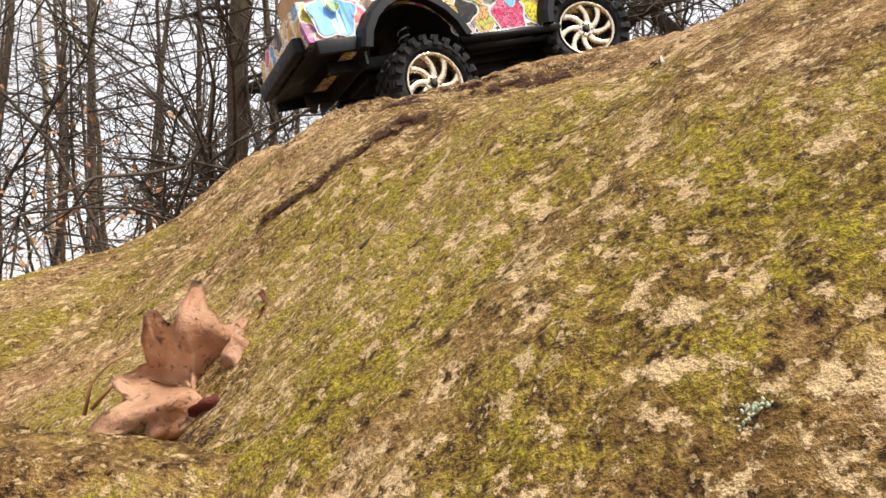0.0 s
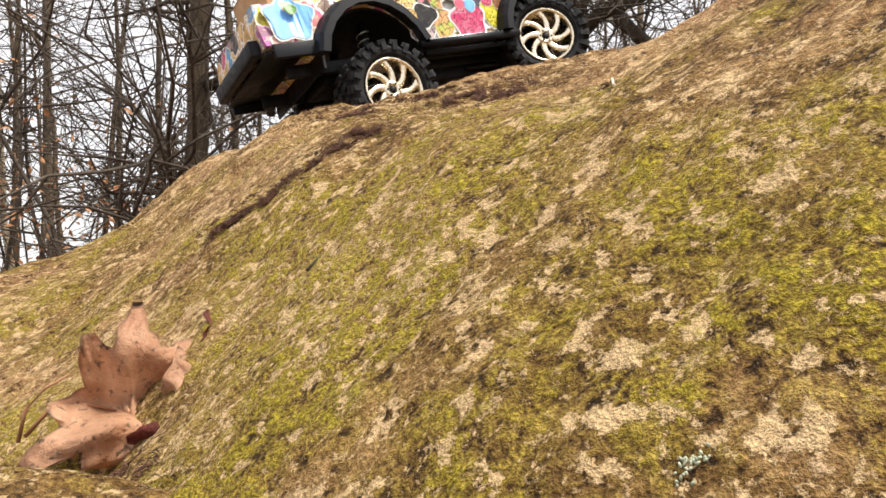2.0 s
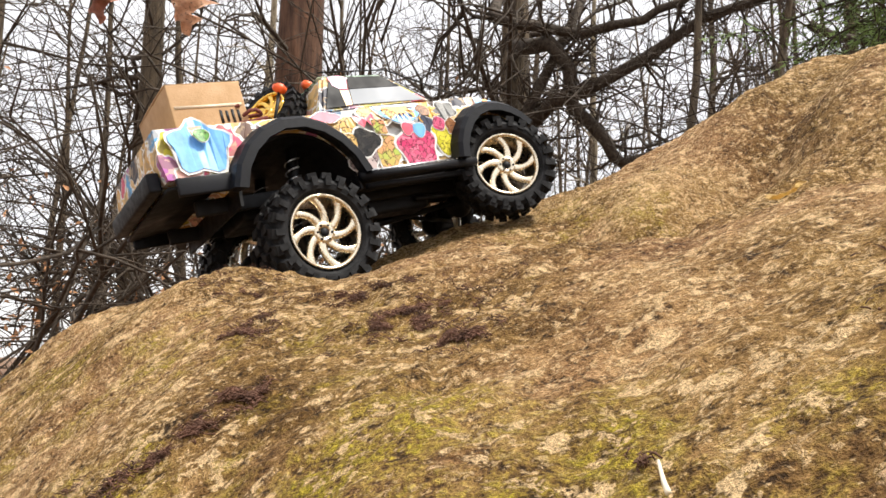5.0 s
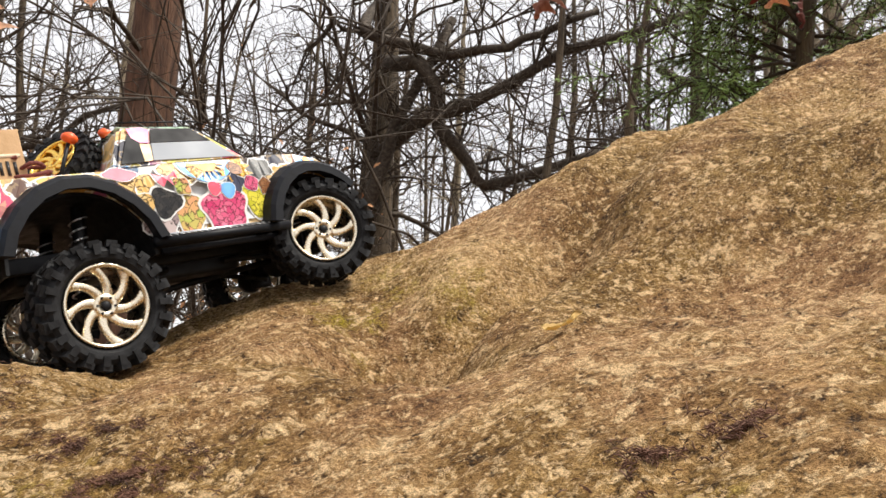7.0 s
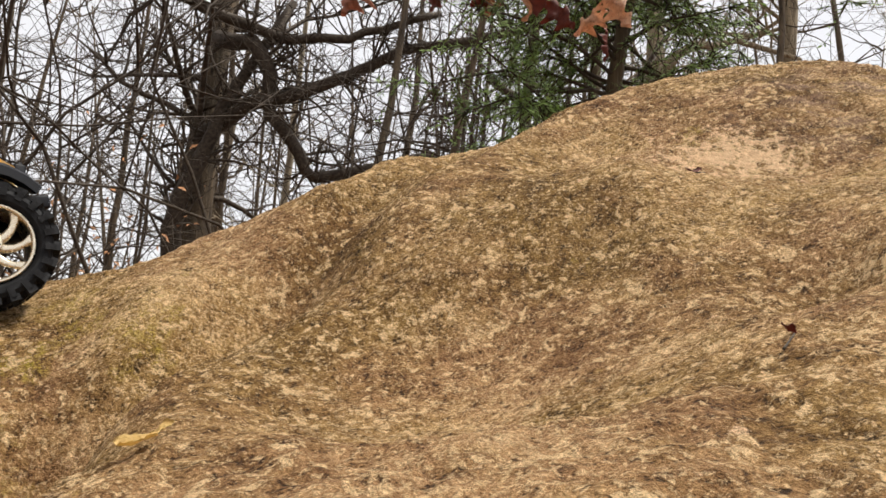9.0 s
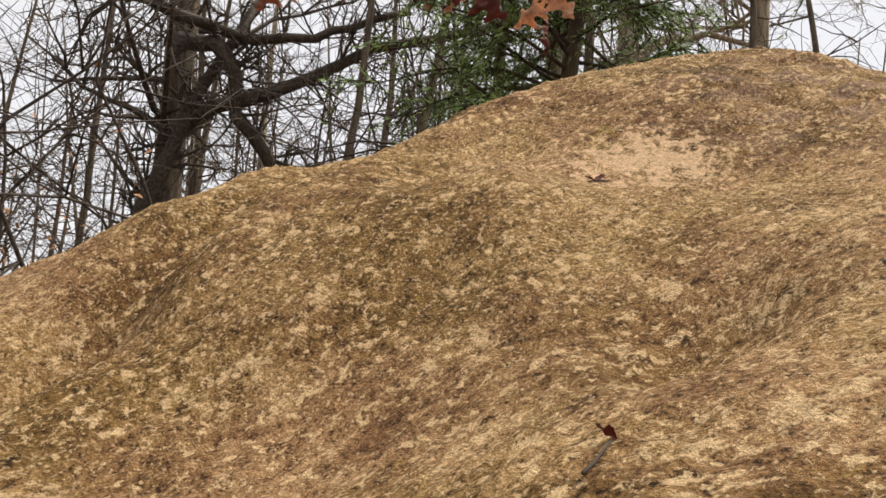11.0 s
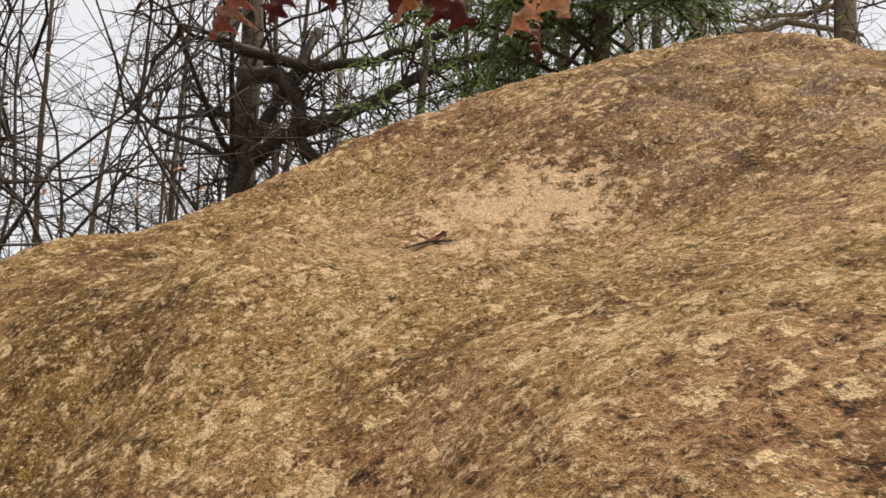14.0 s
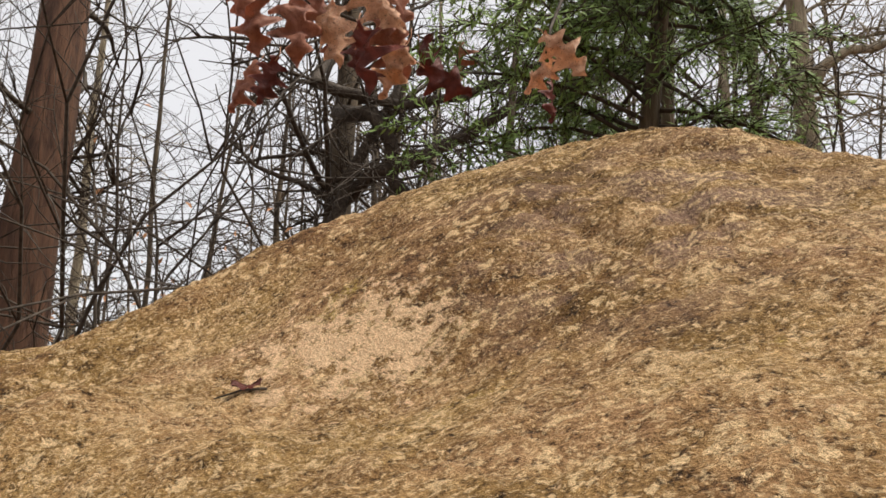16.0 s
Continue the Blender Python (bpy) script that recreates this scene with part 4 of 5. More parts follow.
# ---- stickers that stand out on the doors and wings ----
def blob(n, lobes, depth, phase, stretch=1.0):
    return [((1 + depth * math.sin(lobes * 2 * math.pi * k / n + phase)) * math.cos(2 * math.pi * k / n) * stretch, (1 + depth * math.sin(lobes * 2 * math.pi * k / n + phase)) * math.sin(2 * math.pi * k / n)) for k in range(n)]


def side_y(x, z):
    return 0.0985 * body_taper(x, z)


def sticker(s, x, z, size, shape, mat, turn=0.0, margin=1.16, layer=0, label=""):
    """A die-cut sticker on the body's flank: a white margin and the print on it."""
    made, size = None, size * 1.14
    for k, (grow, m) in enumerate(((margin, WHITE), (1.0, mat))):
        bm = bmesh.new()
        off = 0.0005 + 0.0008 * layer + 0.00035 * k
        c, q = math.cos(radians(turn)), math.sin(radians(turn))
        rows = []
        for d in (0, 0.0004):
            row = []
            for u, v in shape:
                xx, zz = x + size * grow * (u * c - v * q), z + size * grow * (u * q + v * c)
                row.append(bm.verts.new((xx, s * (side_y(xx, zz) + off - d), zz)))
            rows.append(row)
        n = len(shape)
        for i in range(n):
            bm.faces.new((rows[0][i], rows[0][(i + 1) % n], rows[1][(i + 1) % n], rows[1][i]))
        bm.faces.new(rows[0])
        bm.faces.new(rows[1][::-1])
        bmesh.ops.triangulate(bm, faces=[f for f in bm.faces if len(f.verts) > 4])
        bmesh.ops.recalc_face_normals(bm, faces=bm.faces)
        ob = part("sticker" if k == 0 else "print", bm, m, truck if k == 0 else made, label if k == 0 else "", smooth=False)
        made = made or ob
    return made


PINK = two_tone("magenta_print", (0.55, 0.03, 0.13), (0.75, 0.20, 0.30), 130)
RAINBOW = two_tone("rainbow_print", (0.70, 0.30, 0.16), (0.42, 0.52, 0.10), 110)
YELLOW = two_tone("yellow_green_print", (0.50, 0.46, 0.02), (0.68, 0.60, 0.06), 140)
TAN = two_tone("ochre_print", (0.66, 0.40, 0.12), (0.78, 0.54, 0.24), 70)
NAVY = plain("navy_print", (0.025, 0.028, 0.06), 0.4, 0, 0.3, 120)
BLACK_INK = two_tone("black_print", (0.012, 0.012, 0.014), (0.05, 0.045, 0.04), 150)
BLUE = plain("sky_blue_print", (0.16, 0.42, 0.85), 0.4, 0, 0.25, 60)
AMBER = plain("amber_print", (0.80, 0.34, 0.04), 0.4, 0, 0.2, 90)
MAUVE = two_tone("grey_mauve_print", (0.30, 0.22, 0.22), (0.52, 0.42, 0.40), 60)
BROWN = two_tone("brown_print", (0.20, 0.07, 0.02), (0.32, 0.14, 0.05), 160)
ROSE = plain("rose_print", (0.78, 0.10, 0.16), 0.4, 0, 0.2, 80)
half_disc = [(math.cos(math.pi + math.pi * k / 16), 0.85 * math.sin(math.pi + math.pi * k / 16) + 0.25) for k in range(17)]
bow = [(-1, 0.6), (-0.3, 0.2), (0.3, 0.2), (1, 0.65), (0.85, -0.15), (0.45, -0.75), (0, -0.15), (-0.45, -0.7), (-0.9, -0.2)]
tall = blob(20, 3, 0.14, 0.6, 0.72)
for s in (-1, 1):
    panel_white = [(-0.92, -0.34), (0.95, -0.34), (1.0, 0.1), (0.72, 0.55), (-0.80, 0.55), (-1.0, 0.2)]
    sticker(s, -0.004, 0.146, 0.076, panel_white, WHITE, 0, 1.0, 0, "white ground behind the door stickers")
    sun_s = sticker(s, 0.004, 0.186, 0.030, half_disc, BLUE, 0, 1.10, 2, "blue half-round sticker with an amber sun")
    sticker(s, 0.004, 0.188, 0.013, half_disc, AMBER, 0, 1.0, 3)
    for k in range(9):
        a = 180 + 180 * (k + 0.5) / 9
        sticker(s, 0.004 + 0.019 * math.cos(radians(a)), 0.192 + 0.016 * math.sin(radians(a)), 0.0055, [(-1, -0.18), (1, -0.1), (1, 0.1), (-1, 0.18)], AMBER, a, 1.0, 3)
    sticker(s, 0.040, 0.182, 0.017, blob(44, 11, 0.22, 0), YELLOW if s > 0 else two_tone("petal_print", (0.72, 0.42, 0.04), (0.60, 0.30, 0.03), 160), 0, 1.08, 1, "sunflower sticker with a brown heart")
    sticker(s, 0.040, 0.182, 0.0085, blob(20, 5, 0.05, 0), BROWN, 0, 1.0, 2)
    sticker(s, -0.052, 0.174, 0.0125, bow, ROSE, 4, 1.14, 3, "red bow sticker")
    sticker(s, 0.012, 0.133, 0.0245, blob(30, 5, 0.12, 0.5), PINK, 10, 1.12, 2, "magenta and red blot-shaped sticker")
    sticker(s, 0.021, 0.154, 0.0085, blob(16, 3, 0.1, 0), BLUE, 0, 1.1, 3)
    sticker(s, 0.004, 0.157, 0.0075, blob(16, 3, 0.1, 1), ROSE, 0, 1.1, 3)
    sticker(s, -0.033, 0.131, 0.0225, tall, RAINBOW, -6, 1.12, 1, "tall rainbow-coloured sticker")
    sticker(s, 0.056, 0.141, 0.0200, tall, YELLOW, 8, 1.12, 1, "yellow-green round-headed sticker")
    sticker(s, 0.055, 0.160, 0.0085, blob(18, 4, 0.08, 0), PINK, 0, 1.1, 2)
    sticker(s, 0.033, 0.162, 0.0105, blob(18, 4, 0.2, 0.8), NAVY, 0, 1.1, 2, "navy cloud-shaped sticker")
    sticker(s, -0.059, 0.146, 0.0150, blob(20, 3, 0.2, 1.3), BLACK_INK, 0, 1.14, 2, "black rounded sticker")
    sticker(s, -0.070, 0.124, 0.0160, blob(20, 4, 0.12, 0.3, 1.1), MAUVE, 0, 1.1, 1, "grey-mauve photo sticker")
    sticker(s, -0.088, 0.164, 0.0150, blob(24, 3, 0.2, 2.0, 1.3), TAN, 40, 1.1, 1, "ochre hand-drawn sticker")
    sticker(s, -0.030, 0.184, 0.0150, blob(20, 4, 0.12, 0.9, 1.5), TAN, -8, 1.1, 2, "ochre lettered sticker")
    sticker(s, 0.075, 0.180, 0.0120, blob(20, 5, 0.15, 0.2, 1.3), BLACK_INK, 20, 1.1, 1, "black and ochre lettered sticker")
    sticker(s, -0.152, 0.1795, 0.0075, blob(26, 3, 0.10, 0.4, 4.2), TAN, 0, 1.08, 1, "long ochre sticker above the rear wheel arch")
    sticker(s, -0.101, 0.1835, 0.0075, blob(24, 4, 0.10, 1.1, 2.1), ROSE, -4, 1.10, 2, "pink and red lettered sticker strip")
    sticker(s, -0.086, 0.145, 0.0130, blob(22, 3, 0.14, 0.7, 0.9), TAN, 20, 1.1, 2, "ochre figure sticker behind the door")
    sticker(s, -0.036, 0.163, 0.0100, blob(20, 4, 0.16, 0.5, 0.8), RAINBOW, 30, 1.12, 3, "small many-coloured sticker")
    sticker(s, 0.074, 0.155, 0.0095, blob(20, 5, 0.14, 0.2, 0.8), BROWN, 0, 1.1, 2, "brown flower sticker")
    sticker(s, -0.262, 0.162, 0.0270, blob(26, 5, 0.16, 0.4), BLUE, 0, 1.1, 1, "blue paint-splash sticker on the bed")
    sticker(s, -0.258, 0.174, 0.0075, blob(14, 3, 0.05, 0), two_tone("green_eye_print", (0.05, 0.22, 0.04), (0.2, 0.4, 0.1), 200), 0, 1.1, 2)
    sticker(s, 0.150, 0.187, 0.0085, [(-1.6, -0.7), (1.7, -0.9), (1.5, 0.5), (-1.4, 0.9)], BLUE, -8, 1.08, 1, "blue sticker with an amber sun on the wing")
    sticker(s, 0.152, 0.187, 0.0052, blob(18, 9, 0.16, 0), AMBER, 0, 1.0, 2)

# ---- load on the truck ----
load_box = empty("cardboard_box", TRUCK_POSE @ pose(-0.224, 0.0, 0.1885), "brown cardboard box lying on the truck bed", "box")
bm = bmesh.new()
box(bm, (0, 0, 0.031), (0.088, 0.118, 0.062), (0, 0, 0), 0.0015)
part("carton", bm, CARD, load_box)
for s in (-1, 1):
    bm = bmesh.new()
    box(bm, (0, s * 0.0297, 0.0630), (0.089, 0.0575, 0.0016), (s * -1.5, 0, 0))
    part("flap", bm, CARD, load_box)
bm = bmesh.new()
box(bm, (0, 0, 0.0642), (0.0885, 0.018, 0.0006))
box(bm, (0, -0.0593, 0.034), (0.080, 0.0006, 0.0035))
part("packing_tape", bm, plain("pale_tape", (0.62, 0.50, 0.36), 0.25, 0, 0.05), load_box)
for k in range(4):
    bm = bmesh.new()
    box(bm, (0.012 + 0.007 * k, -0.0594, 0.020), (0.0032, 0.0006, 0.016 - 0.002 * (k % 2)))
    part("print_mark", bm, BLACK_INK, load_box)

spare = empty("spare_wheel", TRUCK_POSE @ Matrix.Translation((-0.128, -0.012, 0.222)) @ Vector((0, -1, 0)).rotation_difference(Vector((-0.72, -0.42, 0.55))).to_matrix().to_4x4(), "spare wheel with gold spokes leaning on the cab", "spare wheel")
rim = part("rim", rim_bm(), GOLD, spare, "shiny gold rim with thin spokes")
add_spokes(rim, 10, GOLD)
rim.scale = (0.70, 0.55, 0.70)
tb = part("tyre", tyre_bm(), RUBBER, spare, "", smooth=False)
tb.scale = (0.70, 0.5, 0.70)


def marker(x, y, z, tall_, lean):
    ob = empty("marker_pole", TRUCK_POSE @ pose(x, y, z, 0, lean, 0), "black stalk with an orange plastic ball on the truck bed", "marker", "orange markers")
    bm = bmesh.new()
    rod(bm, (0, 0, 0), (0, 0, tall_), 0.0022, 8)
    part("stalk", bm, UNDER, ob)
    bm = bmesh.new()
    bmesh.ops.create_icosphere(bm, subdivisions=3, radius=0.0072, matrix=pose(0, 0, tall_ + 0.004) @ Matrix.Diagonal((1.25, 1, 0.9, 1)))
    for v in bm.verts:
        v.co += 0.0012 * noise.noise_vector(v.co * 180)
    part("ball", bm, ORANGE, ob)


marker(-0.112, -0.03, 0.189, 0.070, 30)
marker(-0.150, -0.05, 0.188, 0.056, 24)
rope = empty("rope_coil", TRUCK_POSE @ pose(-0.175, -0.048, 0.189), "loose coil of dark red rope on the truck bed", "rope")
verts, faces = [], []
pts = [Vector((0.019 * math.cos(t * 0.7) * (1 + 0.25 * math.sin(t * 0.31)), 0.016 * math.sin(t * 0.7), 0.004 + 0.0011 * t + 0.002 * math.sin(t * 1.7))) for t in np.arange(0, 24, 0.7)]
tube_into(verts, faces, pts, [0.0023] * len(pts), 6)
coil = mesh_object("strand", verts, faces, plain("rope_fibre", (0.13, 0.03, 0.02), 0.9, 0, 0.4, 400))
coil.parent = rope

# ---- leaves, litter and small stones on the boulder ----
def leaf_material(name, a, b, spots=0.5):
    m, n, l, bs = material(name, 0.6)
    co = n.new("ShaderNodeTexCoord").outputs["Object"]
    f = noise_at(n, l, 45.0, 5, 0.6, co)
    c = ramp(n, l, f, (0.32, a), (0.68, b))
    sp = ramp(n, l, noise_at(n, l, 260.0, 2, 0.5, co), (0.30, grey(1 - spots)), (0.40, grey(1)))
    l.new(mixed(n, l, 1.0, c, sp, "MULTIPLY"), bs.inputs["Base Color"])
    bs.inputs["Subsurface Weight"].default_value = 0.0
    bumped(n, l, bs, noise_at(n, l, 120.0, 4, 0.6, co), 0.002)
    return m


LEAF_TAN = leaf_material("tan_dry_leaf", (0.46, 0.22, 0.11), (0.74, 0.45, 0.28), 0.65)
LEAF_RED = leaf_material("dark_red_leaf", (0.085, 0.016, 0.010), (0.22, 0.045, 0.026), 0.3)
LEAF_RUST = leaf_material("rust_leaf", (0.24, 0.075, 0.040), (0.46, 0.20, 0.12), 0.35)
LEAF_YELLOW = leaf_material("yellow_leaf", (0.58, 0.38, 0.11), (0.80, 0.60, 0.26), 0.3)
NEEDLES = plain("red_brown_needles", (0.115, 0.050, 0.028), 0.9, 0, 0.6, 80)
STRAW = plain("straw", (0.55, 0.40, 0.20), 0.7, 0, 0.2, 60)
STEM = plain("leaf_stem", (0.30, 0.13, 0.06), 0.6, 0, 0.2, 60)


def blade_bm(tips, notch, seed, curl, crumple, rings=7):
    """A lobed leaf blade in the xy plane: tips are (degrees, length) round its heart."""
    rng = random.Random(seed)
    tips = sorted(tips)
    edge = []
    for (a0, r0), (a1, r1) in zip(tips, tips[1:] + [(tips[0][0] + 360, tips[0][1])]):
        for k in range(8):
            f = k / 8
            w = 1 - (1 - abs(2 * f - 1)) ** 1.05
            r = (r0 * (1 - f) + r1 * f) * (notch + (1 - notch) * w) * (1 + rng.gauss(0, 0.045))
            edge.append((radians(a0 + (a1 - a0) * f), r))
    size = max(r for _, r in tips)
    bm = bmesh.new()
    off = Vector((rng.uniform(0, 50), rng.uniform(0, 50), 0))

    def lift(x, y):
        p = Vector((x, y, 0)) / size
        return size * (curl * (p.x * p.x * 0.7 + p.y * p.y * 0.35) + crumple * noise.noise(p * 2.1 + off) + crumple * 0.45 * noise.noise(p * 5.3 + off))

    heart = bm.verts.new((0, 0, lift(0, 0)))
    last = None
    for i in range(1, rings + 1):
        f = i / rings
        row = []
        for a, r in edge:
            rr = r * f ** 0.8
            x, y = rr * math.cos(a), rr * math.sin(a)
            row.append(bm.verts.new((x, y, lift(x, y) + (size * 0.10 * rng.random() * curl if i == rings else 0))))
        n = len(row)
        for k in range(n):
            if last is None:
                bm.faces.new((heart, row[k], row[(k + 1) % n]))
            else:
                bm.faces.new((last[k], row[k], row[(k + 1) % n], last[(k + 1) % n]))
        last = row
    made = bmesh.ops.solidify(bm, geom=list(bm.faces), thickness=size * 0.007)
    return bm


def stalk_bm(pts, r0, r1, sides=6):
    verts, faces = [], []
    tube_into(verts, faces, pts, [r0 + (r1 - r0) * k / (len(pts) - 1) for k in range(len(pts))], sides)
    me = bpy.data.meshes.new("tmp")
    me.from_pydata(verts, [], faces)
    bm = bmesh.new()
    bm.from_mesh(me)
    bpy.data.meshes.remove(me)
    return bm


MAPLE = [(92, 0.060), (122, 0.046), (168, 0.040), (205, 0.056), (236, 0.030), (50, 0.050), (4, 0.034), (-40, 0.030)]
OAK = [(90, 1.0), (62, 0.72), (36, 0.80), (8, 0.55), (-22, 0.50), (-90, 0.62), (118, 0.72), (144, 0.80), (172, 0.55), (202, 0.50)]


def oak_bm(length, seed, curl, crumple):
    """A pointed, deeply lobed oak leaf that hangs down from the origin, facing y."""
    rng = random.Random(seed)
    off = Vector((rng.uniform(0, 50), rng.uniform(0, 50), 0))
    bm = bmesh.new()
    rows, lobes = 26, rng.choice((3.0, 3.5, 4.0))
    last = None
    for i in range(rows + 1):
        s = i / rows
        env = 0.36 * math.sin(math.pi * (0.06 + 0.93 * s)) ** 0.75 * (1.15 - 0.5 * abs(s - 0.5))
        row = []
        for j in range(-4, 5):
            side = 1 if j >= 0 else -1
            wave = 0.5 + 0.5 * math.cos(2 * math.pi * (lobes * s + 0.12 * side))
            half = env * (0.30 + 0.70 * wave ** 1.6)
            u = j / 4 * half
            down = s - 0.22 * abs(u)
            p = Vector((u, down, 0))
            lift = curl * (u * u * 3.0) + curl * 0.35 * (s - 0.4) ** 2 + crumple * noise.noise(p * 4 + off) + crumple * 0.4 * noise.noise(p * 11 + off)
            row.append(bm.verts.new((u * length, lift * length, -down * length)))
        if last:
            for k in range(8):
                bm.faces.new((last[k], last[k + 1], row[k + 1], row[k]))
        last = row
    bmesh.ops.solidify(bm, geom=list(bm.faces), thickness=length * 0.004)
    return bm


def fallen_leaf(name, m, tips, notch, mat, label, seed, curl, crumple, stem=None):
    ob = empty(name, m, label, "leaf")
    part("blade", blade_bm(tips, notch, seed, curl, crumple), mat, ob)
    if stem:
        part("stem", stalk_bm([Vector(p) for p in stem], 0.0011, 0.0007), STEM, ob)
    return ob


# the big crumpled leaf that leans in the crevice at the boulder's foot
big = fallen_leaf("fallen_leaf", look((-0.121, 0.386, 0.503), (-0.30, 1.05, 0.30)) @ pose(0, 0, 0, 0, 180, 0) @ pose(0, 0, 0, 0, 0, 0), [(180 - a, r) for a, r in MAPLE], 0.64, LEAF_TAN,
                  "large crumpled brown leaf leaning in a crevice of the boulder", 3, 0.50, 0.42, [(0.012, -0.030, -0.004), (0.030, -0.034, -0.002), (0.050, -0.030, 0.002), (0.078, -0.022, 0.004)])
part("curled_lobe", blade_bm([(85, 0.030), (60, 0.016), (120, 0.014), (-90, 0.012), (0, 0.007), (180, 0.007)], 0.7, 9, 0.9, 0.25), LEAF_RED, big, "curled dark red lobe").matrix_local = pose(-0.036, 0.026, 0.004, 20, 40, 28)
part("raised_lobe", blade_bm([(82, 0.036), (45, 0.020), (120, 0.019), (-90, 0.026), (0, 0.015), (180, 0.013), (225, 0.018)], 0.78, 12, 0.8, 0.35), LEAF_TAN, big, "upright crumpled half of the leaf").matrix_local = pose(-0.026, -0.004, -0.012, 6, -34, -14)
part("folded_lobe", blade_bm([(90, 0.017), (200, 0.014), (-20, 0.016), (140, 0.013)], 0.75, 10, 0.8, 0.2), LEAF_RED, big, "folded dark red lobe").matrix_local = pose(-0.009, -0.020, -0.006, -50, 0, 10)


def lay(x, y, turn, lift=0.003, tilt=0.0):
    q = Vector((0, 0, 1)).rotation_difference(rock_normal(x, y))
    return Matrix.Translation(on_rock(x, y, lift)) @ q.to_matrix().to_4x4() @ pose(0, 0, 0, tilt, 0, turn)


fallen_leaf("fallen_leaf", lay(0.318, 0.684, -12, 0.008), [(0, 0.017), (60, 0.010), (120, 0.009), (180, 0.014), (240, 0.008), (300, 0.009)], 0.9, LEAF_YELLOW, "small yellow curled leaf on bare rock", 21, 0.5, 0.25)
fallen_leaf("fallen_leaf", lay(0.804, 0.513, 50, 0.003), [(0, 0.008), (70, 0.004), (130, 0.003), (180, 0.007), (250, 0.004)], 0.9, LEAF_YELLOW, "small pale yellow leaf scrap on bare rock", 22, 0.4, 0.2)
fallen_leaf("fallen_leaf", lay(0.670, 0.579, 70, 0.004, 50), [(90, 0.007), (20, 0.004), (150, 0.005), (-90, 0.006)], 0.7, LEAF_RED, "small dark red leaf scrap standing on the rock", 23, 0.6, 0.3, [(0, -0.004, 0), (0.005, -0.007, -0.002), (0.011, -0.008, -0.003)])
fallen_leaf("fallen_leaf", lay(0.996, 0.985, -8, 0.003), [(0, 0.013), (80, 0.003), (180, 0.014), (270, 0.003)], 0.9, LEAF_RED, "narrow dark brown leaf scrap in a hollow", 24, 0.7, 0.2)


def needle_patch(x, y, length, width, turn, count, seed, pile=0.0025):
    """A drift of dead needles and crumbs caught in a crack."""
    rng = random.Random(seed)
    verts, faces = [], []
    c, s = math.cos(radians(turn)), math.sin(radians(turn))
    for _ in range(count):
        u, v = rng.gauss(0, length / 2.3), rng.gauss(0, width / 1.5) * (0.3 + 1.1 * rng.random())
        v += 0.35 * width * math.sin(u / length * 5 + seed) + 0.3 * width * math.sin(u / length * 13 + seed)
        px, py = x + u * c - v * s, y + u * s + v * c
        if noise.noise(Vector((px, py, seed)) * 90) < rng.uniform(-0.12, 0.40):
            continue
        at = on_rock(px, py, rng.random() * pile)
        a, r = rng.gauss(radians(turn), 1.0), rng.uniform(0.00016, 0.00042)
        h = rng.uniform(0.001, 0.006)
        d = Vector((math.cos(a), math.sin(a), rng.gauss(0, 0.35))) * h / 2
        tube_into(verts, faces, [at - d, at + Vector((0, 0, 0.0006)), at + d], [r * 0.7, r, r * 0.5], 3)
    ob = mesh_object("needle_litter", verts, faces, NEEDLES)
    return tagged(ob, "drift of dead red-brown needles caught in the rock", "needle litter", kind="stuff")


for k, (x, y, ln, wd, turn, count) in enumerate((
        (-0.108, 0.530, 0.022, 0.005, 4, 260), (-0.078, 0.524, 0.026, 0.006, 8, 330), (-0.046, 0.530, 0.026, 0.005, 22, 300), (-0.024, 0.545, 0.020, 0.009, 40, 330), (-0.115, 0.558, 0.022, 0.003, -14, 140),
        (-0.031, 0.645, 0.030, 0.013, 95, 420), (-0.062, 0.823, 0.040, 0.045, 20, 520), (0.030, 0.670, 0.044, 0.012, -20, 320), (0.062, 0.606, 0.030, 0.030, 110, 760), (0.078, 0.552, 0.022, 0.014, 100, 240),
        (0.250, 0.447, 0.026, 0.011, 10, 300), (0.190, 0.381, 0.014, 0.009, 30, 150), (0.277, 0.436, 0.014, 0.008, 60, 120), (0.222, 0.432, 0.010, 0.005, 0, 70), (0.104, 0.386, 0.012, 0.002, 70, 40), (-0.178, 0.368, 0.070, 0.022, 4, 520), (-0.110, 0.345, 0.030, 0.010, -30, 160))):
    needle_patch(x, y, ln, wd, turn, int(count * 4.0), 300 + k)


def twig(pts, r, mat, label, name="twig"):
    ob = empty(name, Matrix.Identity(4), label, "twig", "loose twigs")
    part("stick", stalk_bm([Vector(p) for p in pts], r, r * 0.5), mat, ob)
    return ob


def rock_line(points, lift=0.0015):
    return [on_rock(x, y, lift) for x, y in points]


twig(rock_line([(0.1015, 0.361), (0.1025, 0.366), (0.1035, 0.372)], 0.004), 0.0009, plain("bleached_wood", (0.75, 0.66, 0.5), 0.7), "short bleached splinter on the rock")
twig(rock_line([(-0.040, 0.385), (-0.037, 0.392), (-0.036, 0.400)], 0.002), 0.0008, TWIG, "tiny dark twig on moss")
twig([(-0.105, 0.344, 0.486), (-0.090, 0.338, 0.484), (-0.075, 0.331, 0.4825), (-0.062, 0.324, 0.483)], 0.0009, STRAW, "pale dry grass stalk at the boulder's foot", "grass_stalk")
twig([(-0.172, 0.392, 0.492), (-0.163, 0.394, 0.503), (-0.150, 0.398, 0.507), (-0.132, 0.398, 0.503)], 0.0011, STEM, "bent dry twig at the boulder's foot")
